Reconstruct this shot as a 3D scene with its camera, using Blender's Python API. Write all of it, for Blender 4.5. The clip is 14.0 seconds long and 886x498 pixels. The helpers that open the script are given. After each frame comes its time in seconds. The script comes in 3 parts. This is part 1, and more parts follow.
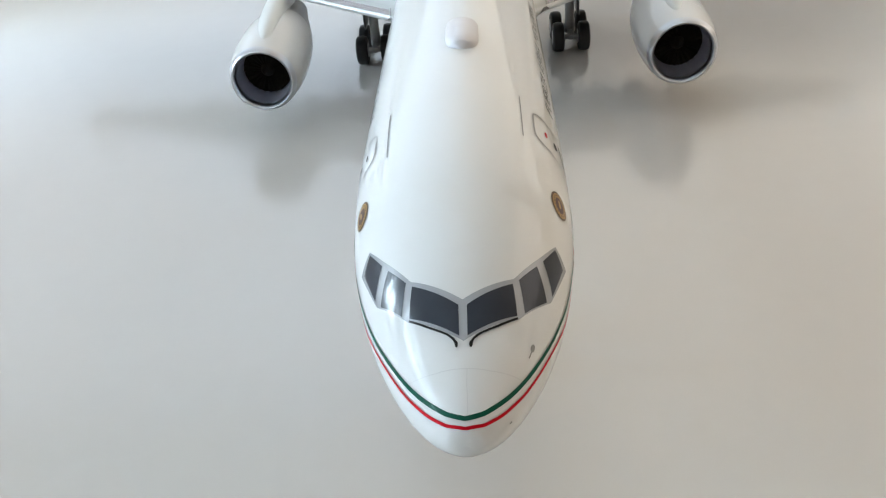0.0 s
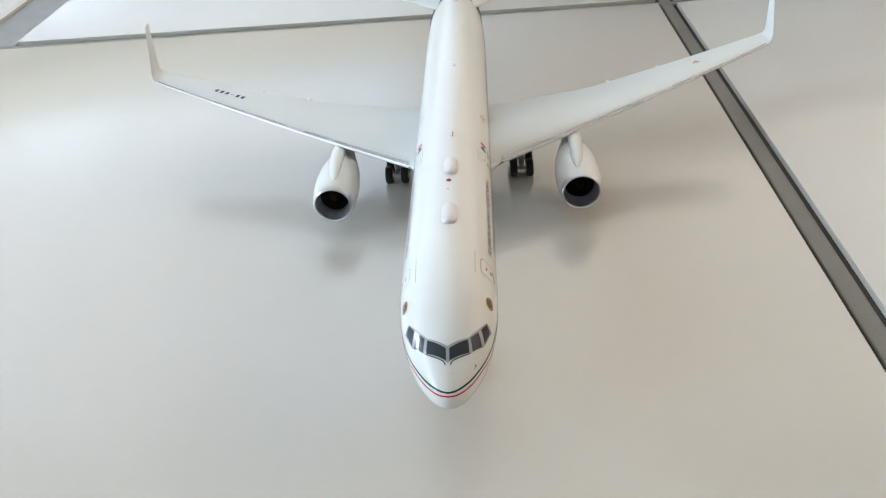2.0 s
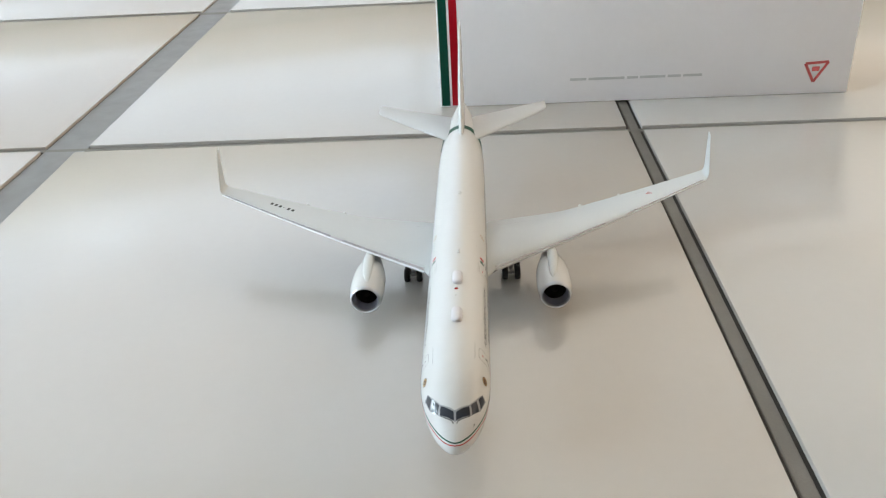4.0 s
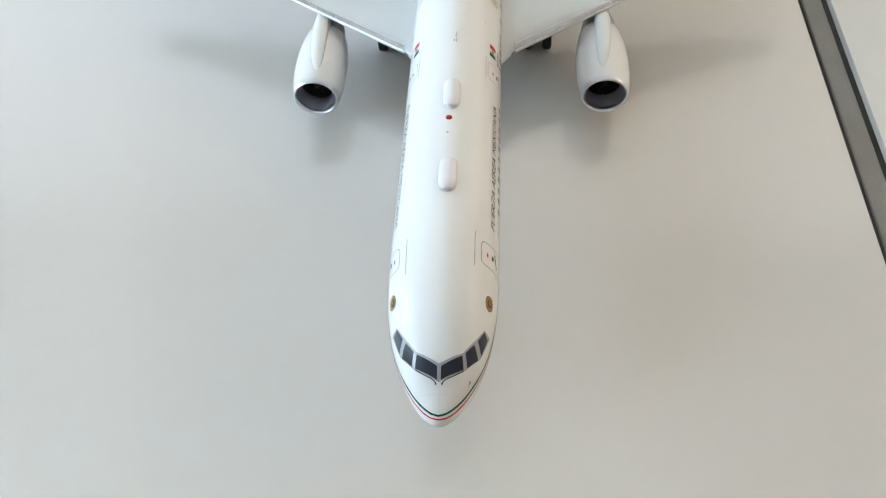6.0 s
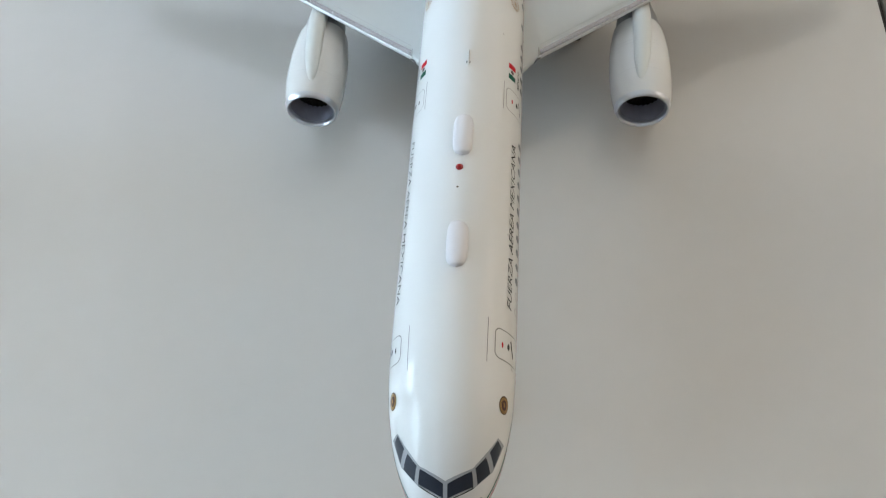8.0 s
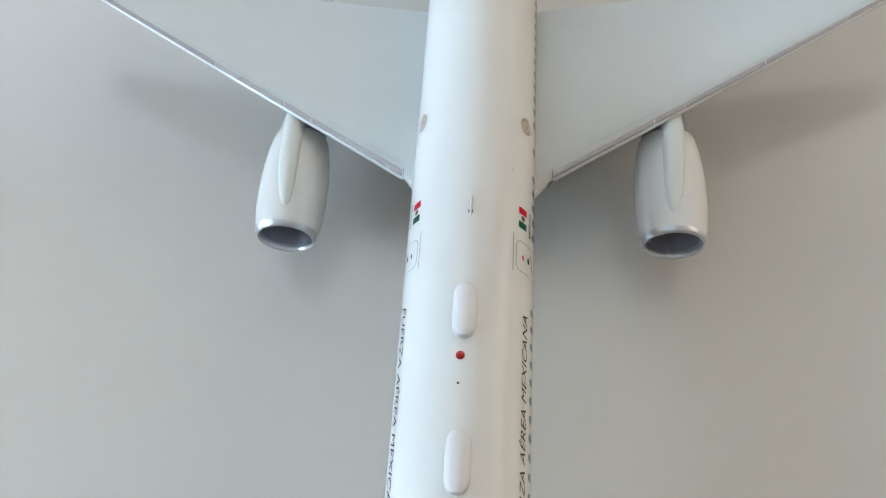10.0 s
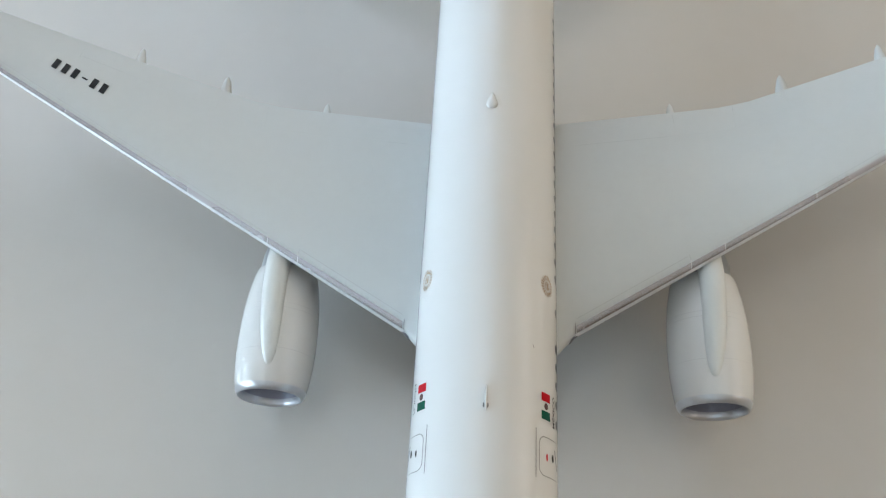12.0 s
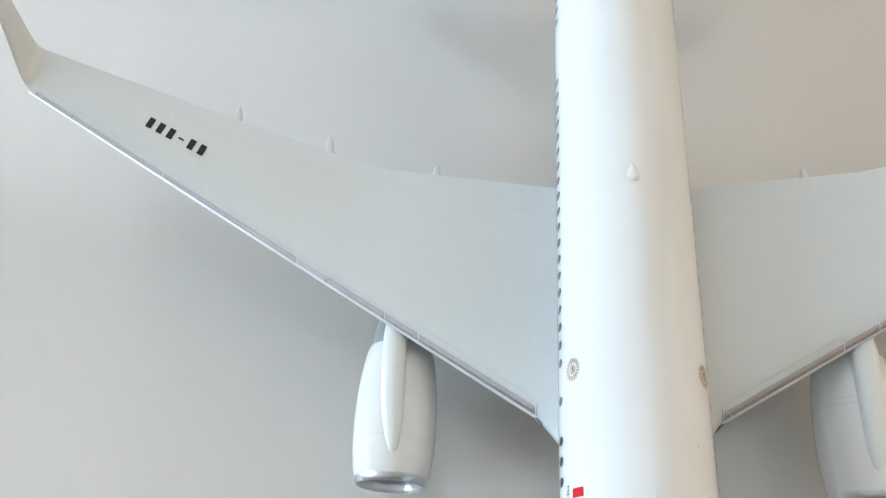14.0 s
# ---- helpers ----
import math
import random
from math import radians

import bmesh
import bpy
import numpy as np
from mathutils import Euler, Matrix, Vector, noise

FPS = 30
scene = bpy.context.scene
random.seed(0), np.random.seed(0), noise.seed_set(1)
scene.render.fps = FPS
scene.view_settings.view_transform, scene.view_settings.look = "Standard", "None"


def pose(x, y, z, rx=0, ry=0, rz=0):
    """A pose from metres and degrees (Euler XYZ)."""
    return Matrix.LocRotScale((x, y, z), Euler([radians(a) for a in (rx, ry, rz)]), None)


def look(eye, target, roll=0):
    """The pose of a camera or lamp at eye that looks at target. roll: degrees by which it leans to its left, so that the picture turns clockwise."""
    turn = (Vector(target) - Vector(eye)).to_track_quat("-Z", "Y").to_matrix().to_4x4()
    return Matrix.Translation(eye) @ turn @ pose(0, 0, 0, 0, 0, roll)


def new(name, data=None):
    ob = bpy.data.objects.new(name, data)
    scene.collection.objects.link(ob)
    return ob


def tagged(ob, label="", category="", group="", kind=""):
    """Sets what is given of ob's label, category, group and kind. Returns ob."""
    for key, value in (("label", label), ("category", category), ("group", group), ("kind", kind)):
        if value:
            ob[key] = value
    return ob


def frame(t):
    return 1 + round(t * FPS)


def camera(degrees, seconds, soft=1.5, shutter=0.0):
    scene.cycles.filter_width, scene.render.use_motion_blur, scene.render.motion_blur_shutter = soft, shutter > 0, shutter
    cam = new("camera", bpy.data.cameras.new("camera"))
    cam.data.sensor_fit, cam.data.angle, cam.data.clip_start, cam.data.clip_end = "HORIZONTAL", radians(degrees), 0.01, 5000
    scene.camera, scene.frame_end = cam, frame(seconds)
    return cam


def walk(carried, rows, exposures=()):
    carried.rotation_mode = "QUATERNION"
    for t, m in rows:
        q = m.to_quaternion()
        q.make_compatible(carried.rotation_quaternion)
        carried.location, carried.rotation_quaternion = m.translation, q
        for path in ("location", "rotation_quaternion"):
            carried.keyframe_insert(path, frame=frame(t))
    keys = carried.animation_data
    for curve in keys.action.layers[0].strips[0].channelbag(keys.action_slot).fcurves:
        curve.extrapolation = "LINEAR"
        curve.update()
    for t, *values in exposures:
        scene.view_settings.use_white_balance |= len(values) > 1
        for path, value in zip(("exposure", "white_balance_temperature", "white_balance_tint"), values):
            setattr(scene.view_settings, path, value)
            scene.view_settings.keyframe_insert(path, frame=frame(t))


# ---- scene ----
# ---- camera and walk ----
cam = camera(55.8, 14.0, soft=1.2)
# seconds, eye x y z in millimetres, yaw, pitch, roll in degrees
ROWS = [
    (0.0, 2.86, -19.28, 61.55, 4.63, -35.20, -5.64),
    (0.5, 1.88, -24.22, 68.11, 4.63, -34.89, -5.55),
    (1.0, 5.00, -37.38, 78.54, 4.81, -34.33, -5.83),
    (1.2, 5.66, -45.51, 84.22, 4.70, -34.31, -5.70),
    (1.5, 6.64, -57.32, 94.29, 4.89, -34.15, -6.07),
    (2.0, 9.37, -85.06, 120.79, 4.32, -34.02, -5.28),
    (2.5, 10.85, -116.42, 142.70, 4.28, -31.99, -4.95),
    (2.7, 10.36, -126.86, 149.42, 3.89, -30.87, -4.53),
    (3.7, 9.30, -139.50, 163.50, 3.45, -29.00, -3.55),
    (4.8, 6.68, -106.24, 157.58, 3.65, -35.02, -2.90),
    (5.0, 4.89, -93.87, 153.75, 3.93, -37.83, -2.97),
    (5.5, 6.10, -60.11, 142.38, 5.05, -45.19, -4.02),
    (6.0, 10.20, -36.03, 140.52, 7.06, -53.63, -5.38),
    (6.5, 10.48, -29.98, 142.15, 8.68, -58.44, -6.56),
    (7.0, 12.54, -21.14, 140.02, 11.04, -59.89, -8.79),
    (7.5, 11.36, -11.00, 140.44, 12.26, -60.40, -10.13),
    (8.0, 11.14, -0.69, 139.65, 12.12, -60.63, -9.73),
    (10.5, 7.28, 45.32, 132.72, 11.93, -62.50, -9.50),
    (11.0, 7.15, 53.59, 133.26, 11.79, -62.47, -9.44),
    (11.5, 7.25, 60.92, 131.72, 11.47, -62.60, -9.26),
    (12.0, 3.57, 66.84, 128.91, 10.87, -62.95, -8.81),
    (12.5, 0.23, 70.06, 128.06, 10.98, -63.34, -9.06),
    (13.0, -6.73, 72.49, 127.60, 11.06, -63.10, -8.94),
    (13.5, -11.09, 74.47, 127.41, 11.12, -62.71, -8.86),
    (14.0, -15.42, 78.53, 128.10, 10.96, -62.65, -8.93),
]
MM = 0.001
# seconds, stops, kelvin, tint: the clip's camera sets its own brightness and white balance
EXPOSURES = [(0.0, 0.21, 6280, 9), (0.5, 0.46, 6300, 9), (1.0, 0.21, 6330, 9), (1.5, 0.42, 6350, 9), (2.0, 0.23, 6395, 9), (2.5, 0.13, 6525, 9),
             (2.7, 0.09, 6615, 9), (4.8, 0.09, 6615, 10), (5.0, 0.14, 6595, 10), (5.5, 0.17, 6315, 8), (6.0, 0.33, 6225, 8), (6.5, 0.34, 6115, 8),
             (7.0, 0.32, 6095, 8), (7.5, 0.06, 6075, 10), (8.0, -0.02, 6115, 8), (10.5, 0.05, 6115, 8), (11.0, 0.06, 6115, 8), (11.5, 0.05, 6140, 8),
             (12.0, -0.05, 6145, 8), (12.5, -0.23, 6165, 8), (13.0, 0.14, 6245, 8), (13.5, 0.26, 6265, 9), (14.0, 0.27, 6290, 9)]
walk(cam, [(t, pose(x * MM, y * MM, z * MM, 90 + pitch, 0, yaw) @ pose(0, 0, 0, 0, 0, roll))
           for t, x, y, z, yaw, pitch, roll in ROWS], EXPOSURES)

# ---- world and lights ----
world = bpy.data.worlds.new("sky")
scene.world = world
world.use_nodes = True
wn, wl = world.node_tree.nodes, world.node_tree.links
sky = wn.new("ShaderNodeTexSky")
sky.sky_type, sky.sun_disc = "NISHITA", False
sky.sun_elevation, sky.sun_rotation = radians(42), radians(120)
wl.new(sky.outputs[0], wn["Background"].inputs[0])
wn["Background"].inputs[1].default_value = 0.12


def area_lamp(name, where, target, size_x, size_y, watts, colour):
    data = bpy.data.lights.new(name, "AREA")
    data.shape, data.size, data.size_y = "RECTANGLE", size_x, size_y
    data.energy, data.color = watts, colour
    ob = new(name, data)
    ob.matrix_world = look(where, target)
    return ob


# light set in the glazed openings: along the wall, sill and head, in millimetres
WEST = [(-1500, -340, 700, 1750), (110, 600, 330, 1080)]
NORTH = (-2350, 2150, 300, 2550)
# an added opening, unseen, made to hold a warm fill lamp
EAST = (-450, 1550, 500, 2250)
area_lamp("window_fill_light", (-2.69, -0.92, 1.225), (0, -0.92, 1.225), 1.16, 1.05, 48, (0.70, 0.88, 1.0))
area_lamp("window_fill_light", (-2.69, 0.355, 0.705), (0, 0.355, 0.705), 0.49, 0.75, 67, (0.72, 0.885, 1.0))
area_lamp("window_fill_light", (-1.15, 1.79, 1.425), (-1.15, 0, 1.425), 2.4, 2.25, 23.3, (0.91, 0.965, 1.0))
# two warm lamps added to tint and lift the right side
area_lamp("window_fill_light", (1.1, 1.79, 1.425), (1.1, 0, 1.425), 2.1, 2.25, 19.3, (1.0, 0.82, 0.54))
area_lamp("window_fill_light", (2.49, 0.55, 1.375), (0, 0.55, 1.375), 2.0, 1.75, 17.5, (1.0, 0.74, 0.45))


# ---- materials ----
def material(name, colour, rough=0.5, metal=0.0, coat=0.0, vary=0.06, scale=400.0, bump=0.0, bump_scale=3000.0,
             second=None, second_scale=60.0, per_object=0.0, ior=1.5, rough_vary=0.06, shine=0.5, coat_rough=0.07):
    """A painted or natural surface with colour, gloss and relief that vary at two scales."""
    m = bpy.data.materials.new(name)
    m.use_nodes = True
    n, l = m.node_tree.nodes, m.node_tree.links
    b = n["Principled BSDF"]
    coords = n.new("ShaderNodeTexCoord")
    fine, broad = n.new("ShaderNodeTexNoise"), n.new("ShaderNodeTexNoise")
    fine.inputs["Scale"].default_value, fine.inputs["Detail"].default_value = scale, 6
    broad.inputs["Scale"].default_value, broad.inputs["Detail"].default_value = second_scale, 3
    for tex in (fine, broad):
        l.new(coords.outputs["Object"], tex.inputs["Vector"])
    ramp = n.new("ShaderNodeMix")
    ramp.data_type = "RGBA"
    dark = tuple(c * (1 - vary) for c in colour)
    light = tuple(min(1, c * (1 + vary)) for c in colour)
    ramp.inputs[6].default_value, ramp.inputs[7].default_value = (*dark, 1), (*light, 1)
    l.new(fine.outputs["Fac"], ramp.inputs[0])
    over = n.new("ShaderNodeMix")
    over.data_type = "RGBA"
    over.inputs[7].default_value = (*(second or tuple(c * (1 - vary) for c in colour)), 1)
    fac = n.new("ShaderNodeMapRange")
    fac.inputs["From Min"].default_value, fac.inputs["From Max"].default_value = 0.35, 0.75
    fac.inputs["To Max"].default_value = 0.6
    l.new(broad.outputs["Fac"], fac.inputs["Value"])
    l.new(fac.outputs[0], over.inputs[0])
    l.new(ramp.outputs[2], over.inputs[6])
    last = over.outputs[2]
    if per_object:
        info, hsv, val = n.new("ShaderNodeObjectInfo"), n.new("ShaderNodeHueSaturation"), n.new("ShaderNodeMapRange")
        val.inputs["To Min"].default_value, val.inputs["To Max"].default_value = 1 - per_object, 1 + per_object
        l.new(info.outputs["Random"], val.inputs["Value"])
        l.new(val.outputs[0], hsv.inputs["Value"])
        l.new(last, hsv.inputs["Color"])
        last = hsv.outputs[0]
    l.new(last, b.inputs["Base Color"])
    gloss = n.new("ShaderNodeMapRange")
    gloss.inputs["To Min"].default_value = max(0.02, rough - rough_vary)
    gloss.inputs["To Max"].default_value = min(1, rough + rough_vary)
    l.new(broad.outputs["Fac"], gloss.inputs["Value"])
    l.new(gloss.outputs[0], b.inputs["Roughness"])
    b.inputs["Specular IOR Level"].default_value = shine
    b.inputs["Metallic"].default_value, b.inputs["IOR"].default_value = metal, ior
    b.inputs["Coat Weight"].default_value, b.inputs["Coat Roughness"].default_value = coat, coat_rough
    if bump:
        bp, tex = n.new("ShaderNodeBump"), n.new("ShaderNodeTexNoise")
        tex.inputs["Scale"].default_value = bump_scale
        l.new(coords.outputs["Object"], tex.inputs["Vector"])
        bp.inputs["Strength"].default_value, bp.inputs["Distance"].default_value = bump, 0.0001
        l.new(tex.outputs["Fac"], bp.inputs["Height"])
        l.new(bp.outputs[0], b.inputs["Normal"])
    return m


WHITE = material("white_gloss_paint", (0.592, 0.596, 0.597), 0.5, coat=0.75, vary=0.012, scale=500, rough_vary=0.03, shine=0.05, coat_rough=0.014)
DOME = material("lavender_white_plastic", (0.585, 0.575, 0.605), 0.34, coat=0.2, vary=0.015, ior=1.4)
WING_GREY = material("pale_grey_paint", (0.478, 0.502, 0.508), 0.34, coat=0.35, coat_rough=0.12, vary=0.03, scale=700, second=(0.465, 0.486, 0.498), bump=0.03, bump_scale=1500)
SLAT = material("brushed_slat_metal", (0.46, 0.445, 0.475), 0.26, metal=0.85, vary=0.02, scale=900)
GOLD_PALE = material("pale_gold_print", (0.27, 0.15, 0.04), 0.35, metal=0.1, coat=0.1, vary=0.15, scale=4000)
PYLON_GREY = material("pylon_grey_paint", (0.56, 0.58, 0.578), 0.34, coat=0.2, vary=0.02)
EDGE = material("bare_metal_leading_edge", (0.66, 0.675, 0.69), 0.3, metal=0.3, vary=0.01, scale=900, rough_vary=0.02)
JOINT_GREY = material("panel_joint_paint", (0.462, 0.486, 0.492), 0.28, coat=0.2, vary=0.03)
CHROME = material("polished_inlet_metal", (0.55, 0.57, 0.61), 0.31, metal=1.0, vary=0.05, scale=1200, bump=0.05)
DUCT = material("inlet_duct_metal", (0.34, 0.35, 0.43), 0.4, metal=0.4, vary=0.1, scale=900)
FAN = material("dark_fan_metal", (0.016, 0.014, 0.013), 0.65, vary=0.3, shine=0.2)
EXHAUST = material("exhaust_grey_metal", (0.27, 0.285, 0.30), 0.4, metal=0.3, vary=0.15)
GLASS_DARK = material("dark_window_print", (0.013, 0.018, 0.030), 0.3, coat=0.36, vary=0.2, second=(0.017, 0.023, 0.036), shine=0.25, coat_rough=0.05)
FRAME_GREY = material("window_surround_grey", (0.30, 0.31, 0.33), 0.24, coat=0.4, vary=0.03)
INK = material("black_print", (0.010, 0.010, 0.011), 0.4, coat=0.25, vary=0.2, shine=0.12, coat_rough=0.05)
LINE_GREY = material("panel_line_print", (0.16, 0.16, 0.17), 0.35, vary=0.15)
LINE_PALE = material("pale_line_print", (0.50, 0.50, 0.51), 0.35, vary=0.1)
PANEL_LINE = material("wing_line_print", (0.42, 0.436, 0.445), 0.4, vary=0.1)
TAIL_GREY = material("tail_pale_paint", (0.53, 0.54, 0.545), 0.34, coat=0.12, vary=0.03, scale=700)
DOOR_PALE = material("pale_door_print", (0.25, 0.25, 0.25), 0.3, coat=0.3, vary=0.08)
DOOR_GREY = material("door_outline_print", (0.22, 0.22, 0.22), 0.3, coat=0.3, vary=0.08)
GREEN = material("flag_green_print", (0.0005, 0.068, 0.042), 0.45, coat=0.25, vary=0.12, shine=0.1, coat_rough=0.05)
RED = material("flag_red_print", (0.43, 0.0005, 0.010), 0.45, coat=0.25, vary=0.1, shine=0.1, coat_rough=0.05)
GOLD = material("emblem_gold_print", (0.40, 0.24, 0.07), 0.35, metal=0.2, coat=0.1, vary=0.25, scale=4000)
CREST = material("dark_red_crest_print", (0.06, 0.012, 0.009), 0.4, coat=0.1, vary=0.3, scale=4000)
GOLD_DARK = material("emblem_brown_print", (0.075, 0.04, 0.015), 0.35, coat=0.1, vary=0.3, scale=4000)
BEACON_RED = material("red_beacon_plastic", (0.30, 0.003, 0.005), 0.2, coat=0.15, vary=0.2)
DOOR_DARK = material("gear_door_paint", (0.09, 0.092, 0.095), 0.45, vary=0.1)
RUBBER = material("black_rubber", (0.012, 0.012, 0.013), 0.6, vary=0.25, bump=0.2)
HUB = material("wheel_hub_metal", (0.42, 0.43, 0.45), 0.35, metal=0.6, vary=0.1)
STRUT = material("strut_grey_paint", (0.30, 0.305, 0.31), 0.35, metal=0.2, vary=0.05)
TILE = material("cream_glazed_tile", (0.472, 0.46, 0.444), 0.185, coat=0.0, vary=0.02, scale=260, second=(0.477, 0.435, 0.384),
                second_scale=7, bump=0.02, bump_scale=120, per_object=0.02, rough_vary=0.02, ior=1.78)
GROUT = material("grey_grout", (0.165, 0.158, 0.145), 0.55, vary=0.18, scale=1500, second=(0.13, 0.125, 0.115), second_scale=90, bump=0.6, bump_scale=2500)
# near black: recess shade and dirt at the joint edges, as colour
BED = material("shade_dirt_joint_bed", (0.035, 0.032, 0.029), 0.9, vary=0.2, scale=900)
# grout copy lightened in colour for the sheen on the left joint
GROUT_PALE = material("pale_sheen_grout", (0.22, 0.225, 0.23), 0.5, vary=0.1, scale=1500, second=(0.18, 0.184, 0.186), second_scale=90, bump=0.4, bump_scale=2500)
CARD = material("white_card", (0.87, 0.85, 0.875), 0.42, vary=0.02, scale=300, second=(0.83, 0.81, 0.83), second_scale=30)
PRINT_GREY = material("faded_grey_print", (0.56, 0.56, 0.57), 0.45, vary=0.1)
PRINT_RED = material("faded_red_print", (0.60, 0.10, 0.10), 0.45, vary=0.1)
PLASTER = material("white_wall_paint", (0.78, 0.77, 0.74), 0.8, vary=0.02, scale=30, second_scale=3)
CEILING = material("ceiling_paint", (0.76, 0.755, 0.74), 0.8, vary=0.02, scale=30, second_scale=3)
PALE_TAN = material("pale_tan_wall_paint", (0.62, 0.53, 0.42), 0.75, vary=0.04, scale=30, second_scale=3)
# south kept dark to shade the nose, east lighter for warm fill
SOUTH_TAN = material("unseen_wall_dim_tan", (0.26, 0.21, 0.17), 0.75, vary=0.05, scale=30, second_scale=3)
TAN = material("unseen_wall_warm_tan", (0.46, 0.34, 0.23), 0.75, vary=0.05, scale=30, second_scale=3)
FRAME_WHITE = material("white_window_frame", (0.75, 0.76, 0.77), 0.4, vary=0.03)


def clear_glass():
    m = bpy.data.materials.new("clear_glass")
    m.use_nodes = True
    b = m.node_tree.nodes["Principled BSDF"]
    b.inputs["Transmission Weight"].default_value, b.inputs["Roughness"].default_value = 1.0, 0.0
    b.inputs["IOR"].default_value = 1.45
    return m


GLASS = clear_glass()


# ---- mesh helpers (all sizes in millimetres) ----
def part(name, bm, mat, parent=None, label="", base=(0, 0, 0), smooth=True):
    """Links a bmesh as one mesh object under a thing or a part."""
    for v in bm.verts:
        v.co = (v.co - Vector(base)) * MM
    bmesh.ops.recalc_face_normals(bm, faces=bm.faces)
    me = bpy.data.meshes.new(name)
    bm.to_mesh(me)
    bm.free()
    me.materials.append(mat)
    if smooth:
        me.shade_smooth()
        me.set_sharp_from_angle(angle=radians(38))
    ob = new(name, me)
    if parent is not None:
        ob.parent = parent
    return tagged(ob, label=label)


def box(bm, x0, x1, y0, y1, z0, z1, bevel=0.0):
    r = bmesh.ops.create_cube(bm, size=1, matrix=Matrix.Translation(((x0 + x1) / 2, (y0 + y1) / 2, (z0 + z1) / 2))
                              @ Matrix.Diagonal((x1 - x0, y1 - y0, z1 - z0, 1)))
    if bevel:
        edges = list({e for v in r["verts"] for e in v.link_edges})
        bmesh.ops.bevel(bm, geom=edges, offset=bevel, segments=2, profile=0.6, affect="EDGES")
    return bm


def skin(bm, rings, closed=True, cap=True):
    """Joins rings of points into one skin."""
    rows = [[bm.verts.new(p) for p in ring] for ring in rings]
    n = len(rows[0])
    for a, b in zip(rows, rows[1:]):
        for i in range(n if closed else n - 1):
            j = (i + 1) % n
            bm.faces.new((a[i], a[j], b[j], b[i]))
    if cap and closed:
        bm.faces.new(rows[0])
        bm.faces.new(rows[-1])
    return bm


def turned(bm, profile, axis, n=56, cap=False):
    """A body turned about a line along y. profile: (y, radius); axis: x, z and a shift along y."""
    return skin(bm, [[(axis[0] + r * math.sin(2 * math.pi * i / n), y + axis[2], axis[1] + r * math.cos(2 * math.pi * i / n))
                      for i in range(n)] for y, r in profile], True, cap)


# ---- the setting: tiled floor and the room round it ----
floor = tagged(new("floor", None), "cream glazed tile floor with grey grout", kind="structure")
X0, X1, Y0, Y1 = -2600, 2400, -2200, 1700
bm = bmesh.new()
# raised so its dark colour draws the shaded, dirty joint edges
box(bm, X0, X1, Y0, Y1, -40, -1.9)
tagged(part("joint_bed", bm, BED, floor, smooth=False), "dark bed under the tiles, for shade and dirt in the joints")
LEFT, RIGHT, BACK, SIZE = -208.2, 84.2, 273.2, 292.4
ASKEW = 0.0085
columns = [(RIGHT + 8.0 + 302.0 * k, RIGHT + 8.0 + 302.0 * k + SIZE) for k in range(0, 9)] + [(LEFT, RIGHT)]
columns += [(LEFT - 20.0 - SIZE - 302.0 * k, LEFT - 20.0 - 302.0 * k) for k in range(0, 9)]
lines = [(BACK - SIZE - 302.0 * k, BACK - 302.0 * k) for k in range(0, 9)] + [(BACK + 5.8 + 302.0 * k, BACK + 5.8 + SIZE + 302.0 * k) for k in range(0, 9)]
bm = bmesh.new()
for p, q in zip(sorted(columns), sorted(columns)[1:]):
    if p[1] > X0 and q[0] < X1:
        if q[0] == LEFT:
            # left joint: bright reflection is put into the paler grout colour
            pale = box(bmesh.new(), p[1] + 0.9, q[0] + 3.6, Y0, Y1, -12, -1.3, bevel=0.5)
            tagged(part("grout", pale, GROUT_PALE, floor, smooth=False), "grout between the tiles, its sheen put into a paler colour")
            continue
        if p[1] == RIGHT:
            box(bm, p[1] + 1.5, q[0] - 1.5, Y0, BACK - SIZE - 4, -12, -1.3, bevel=0.5)
            box(bm, p[1] + 1.5, q[0] - 1.5, BACK - 1, Y1, -12, -1.3, bevel=0.5)
            askew = box(bmesh.new(), p[1] + 1.5, q[0] - 1.5, BACK - SIZE - 3, BACK + 0.5, -12, -1.32, bevel=0.5)
            bmesh.ops.rotate(askew, verts=askew.verts, cent=(RIGHT, BACK, 0), matrix=Matrix.Rotation(ASKEW, 3, "Z"))
            tagged(part("grout", askew, GROUT, floor, smooth=False), "grey recessed grout between the tiles")
            continue
        box(bm, p[1] + 1.5, q[0] - 1.5, Y0, Y1, -12, -1.3, bevel=0.5)
for p, q in zip(sorted(lines), sorted(lines)[1:]):
    if p[1] > Y0 and q[0] < Y1:
        box(bm, X0, X1, p[1] + 0.9, q[0] - 0.9, -12, -1.25, bevel=0.5)
tagged(part("grout", bm, GROUT, floor, smooth=False), "grey recessed grout between the tiles")
bm = bmesh.new()
box(bm, 0, SIZE, 0, SIZE, -9, 0, bevel=0.55)
first = part("tile", bm, TILE, floor)
placed = 0
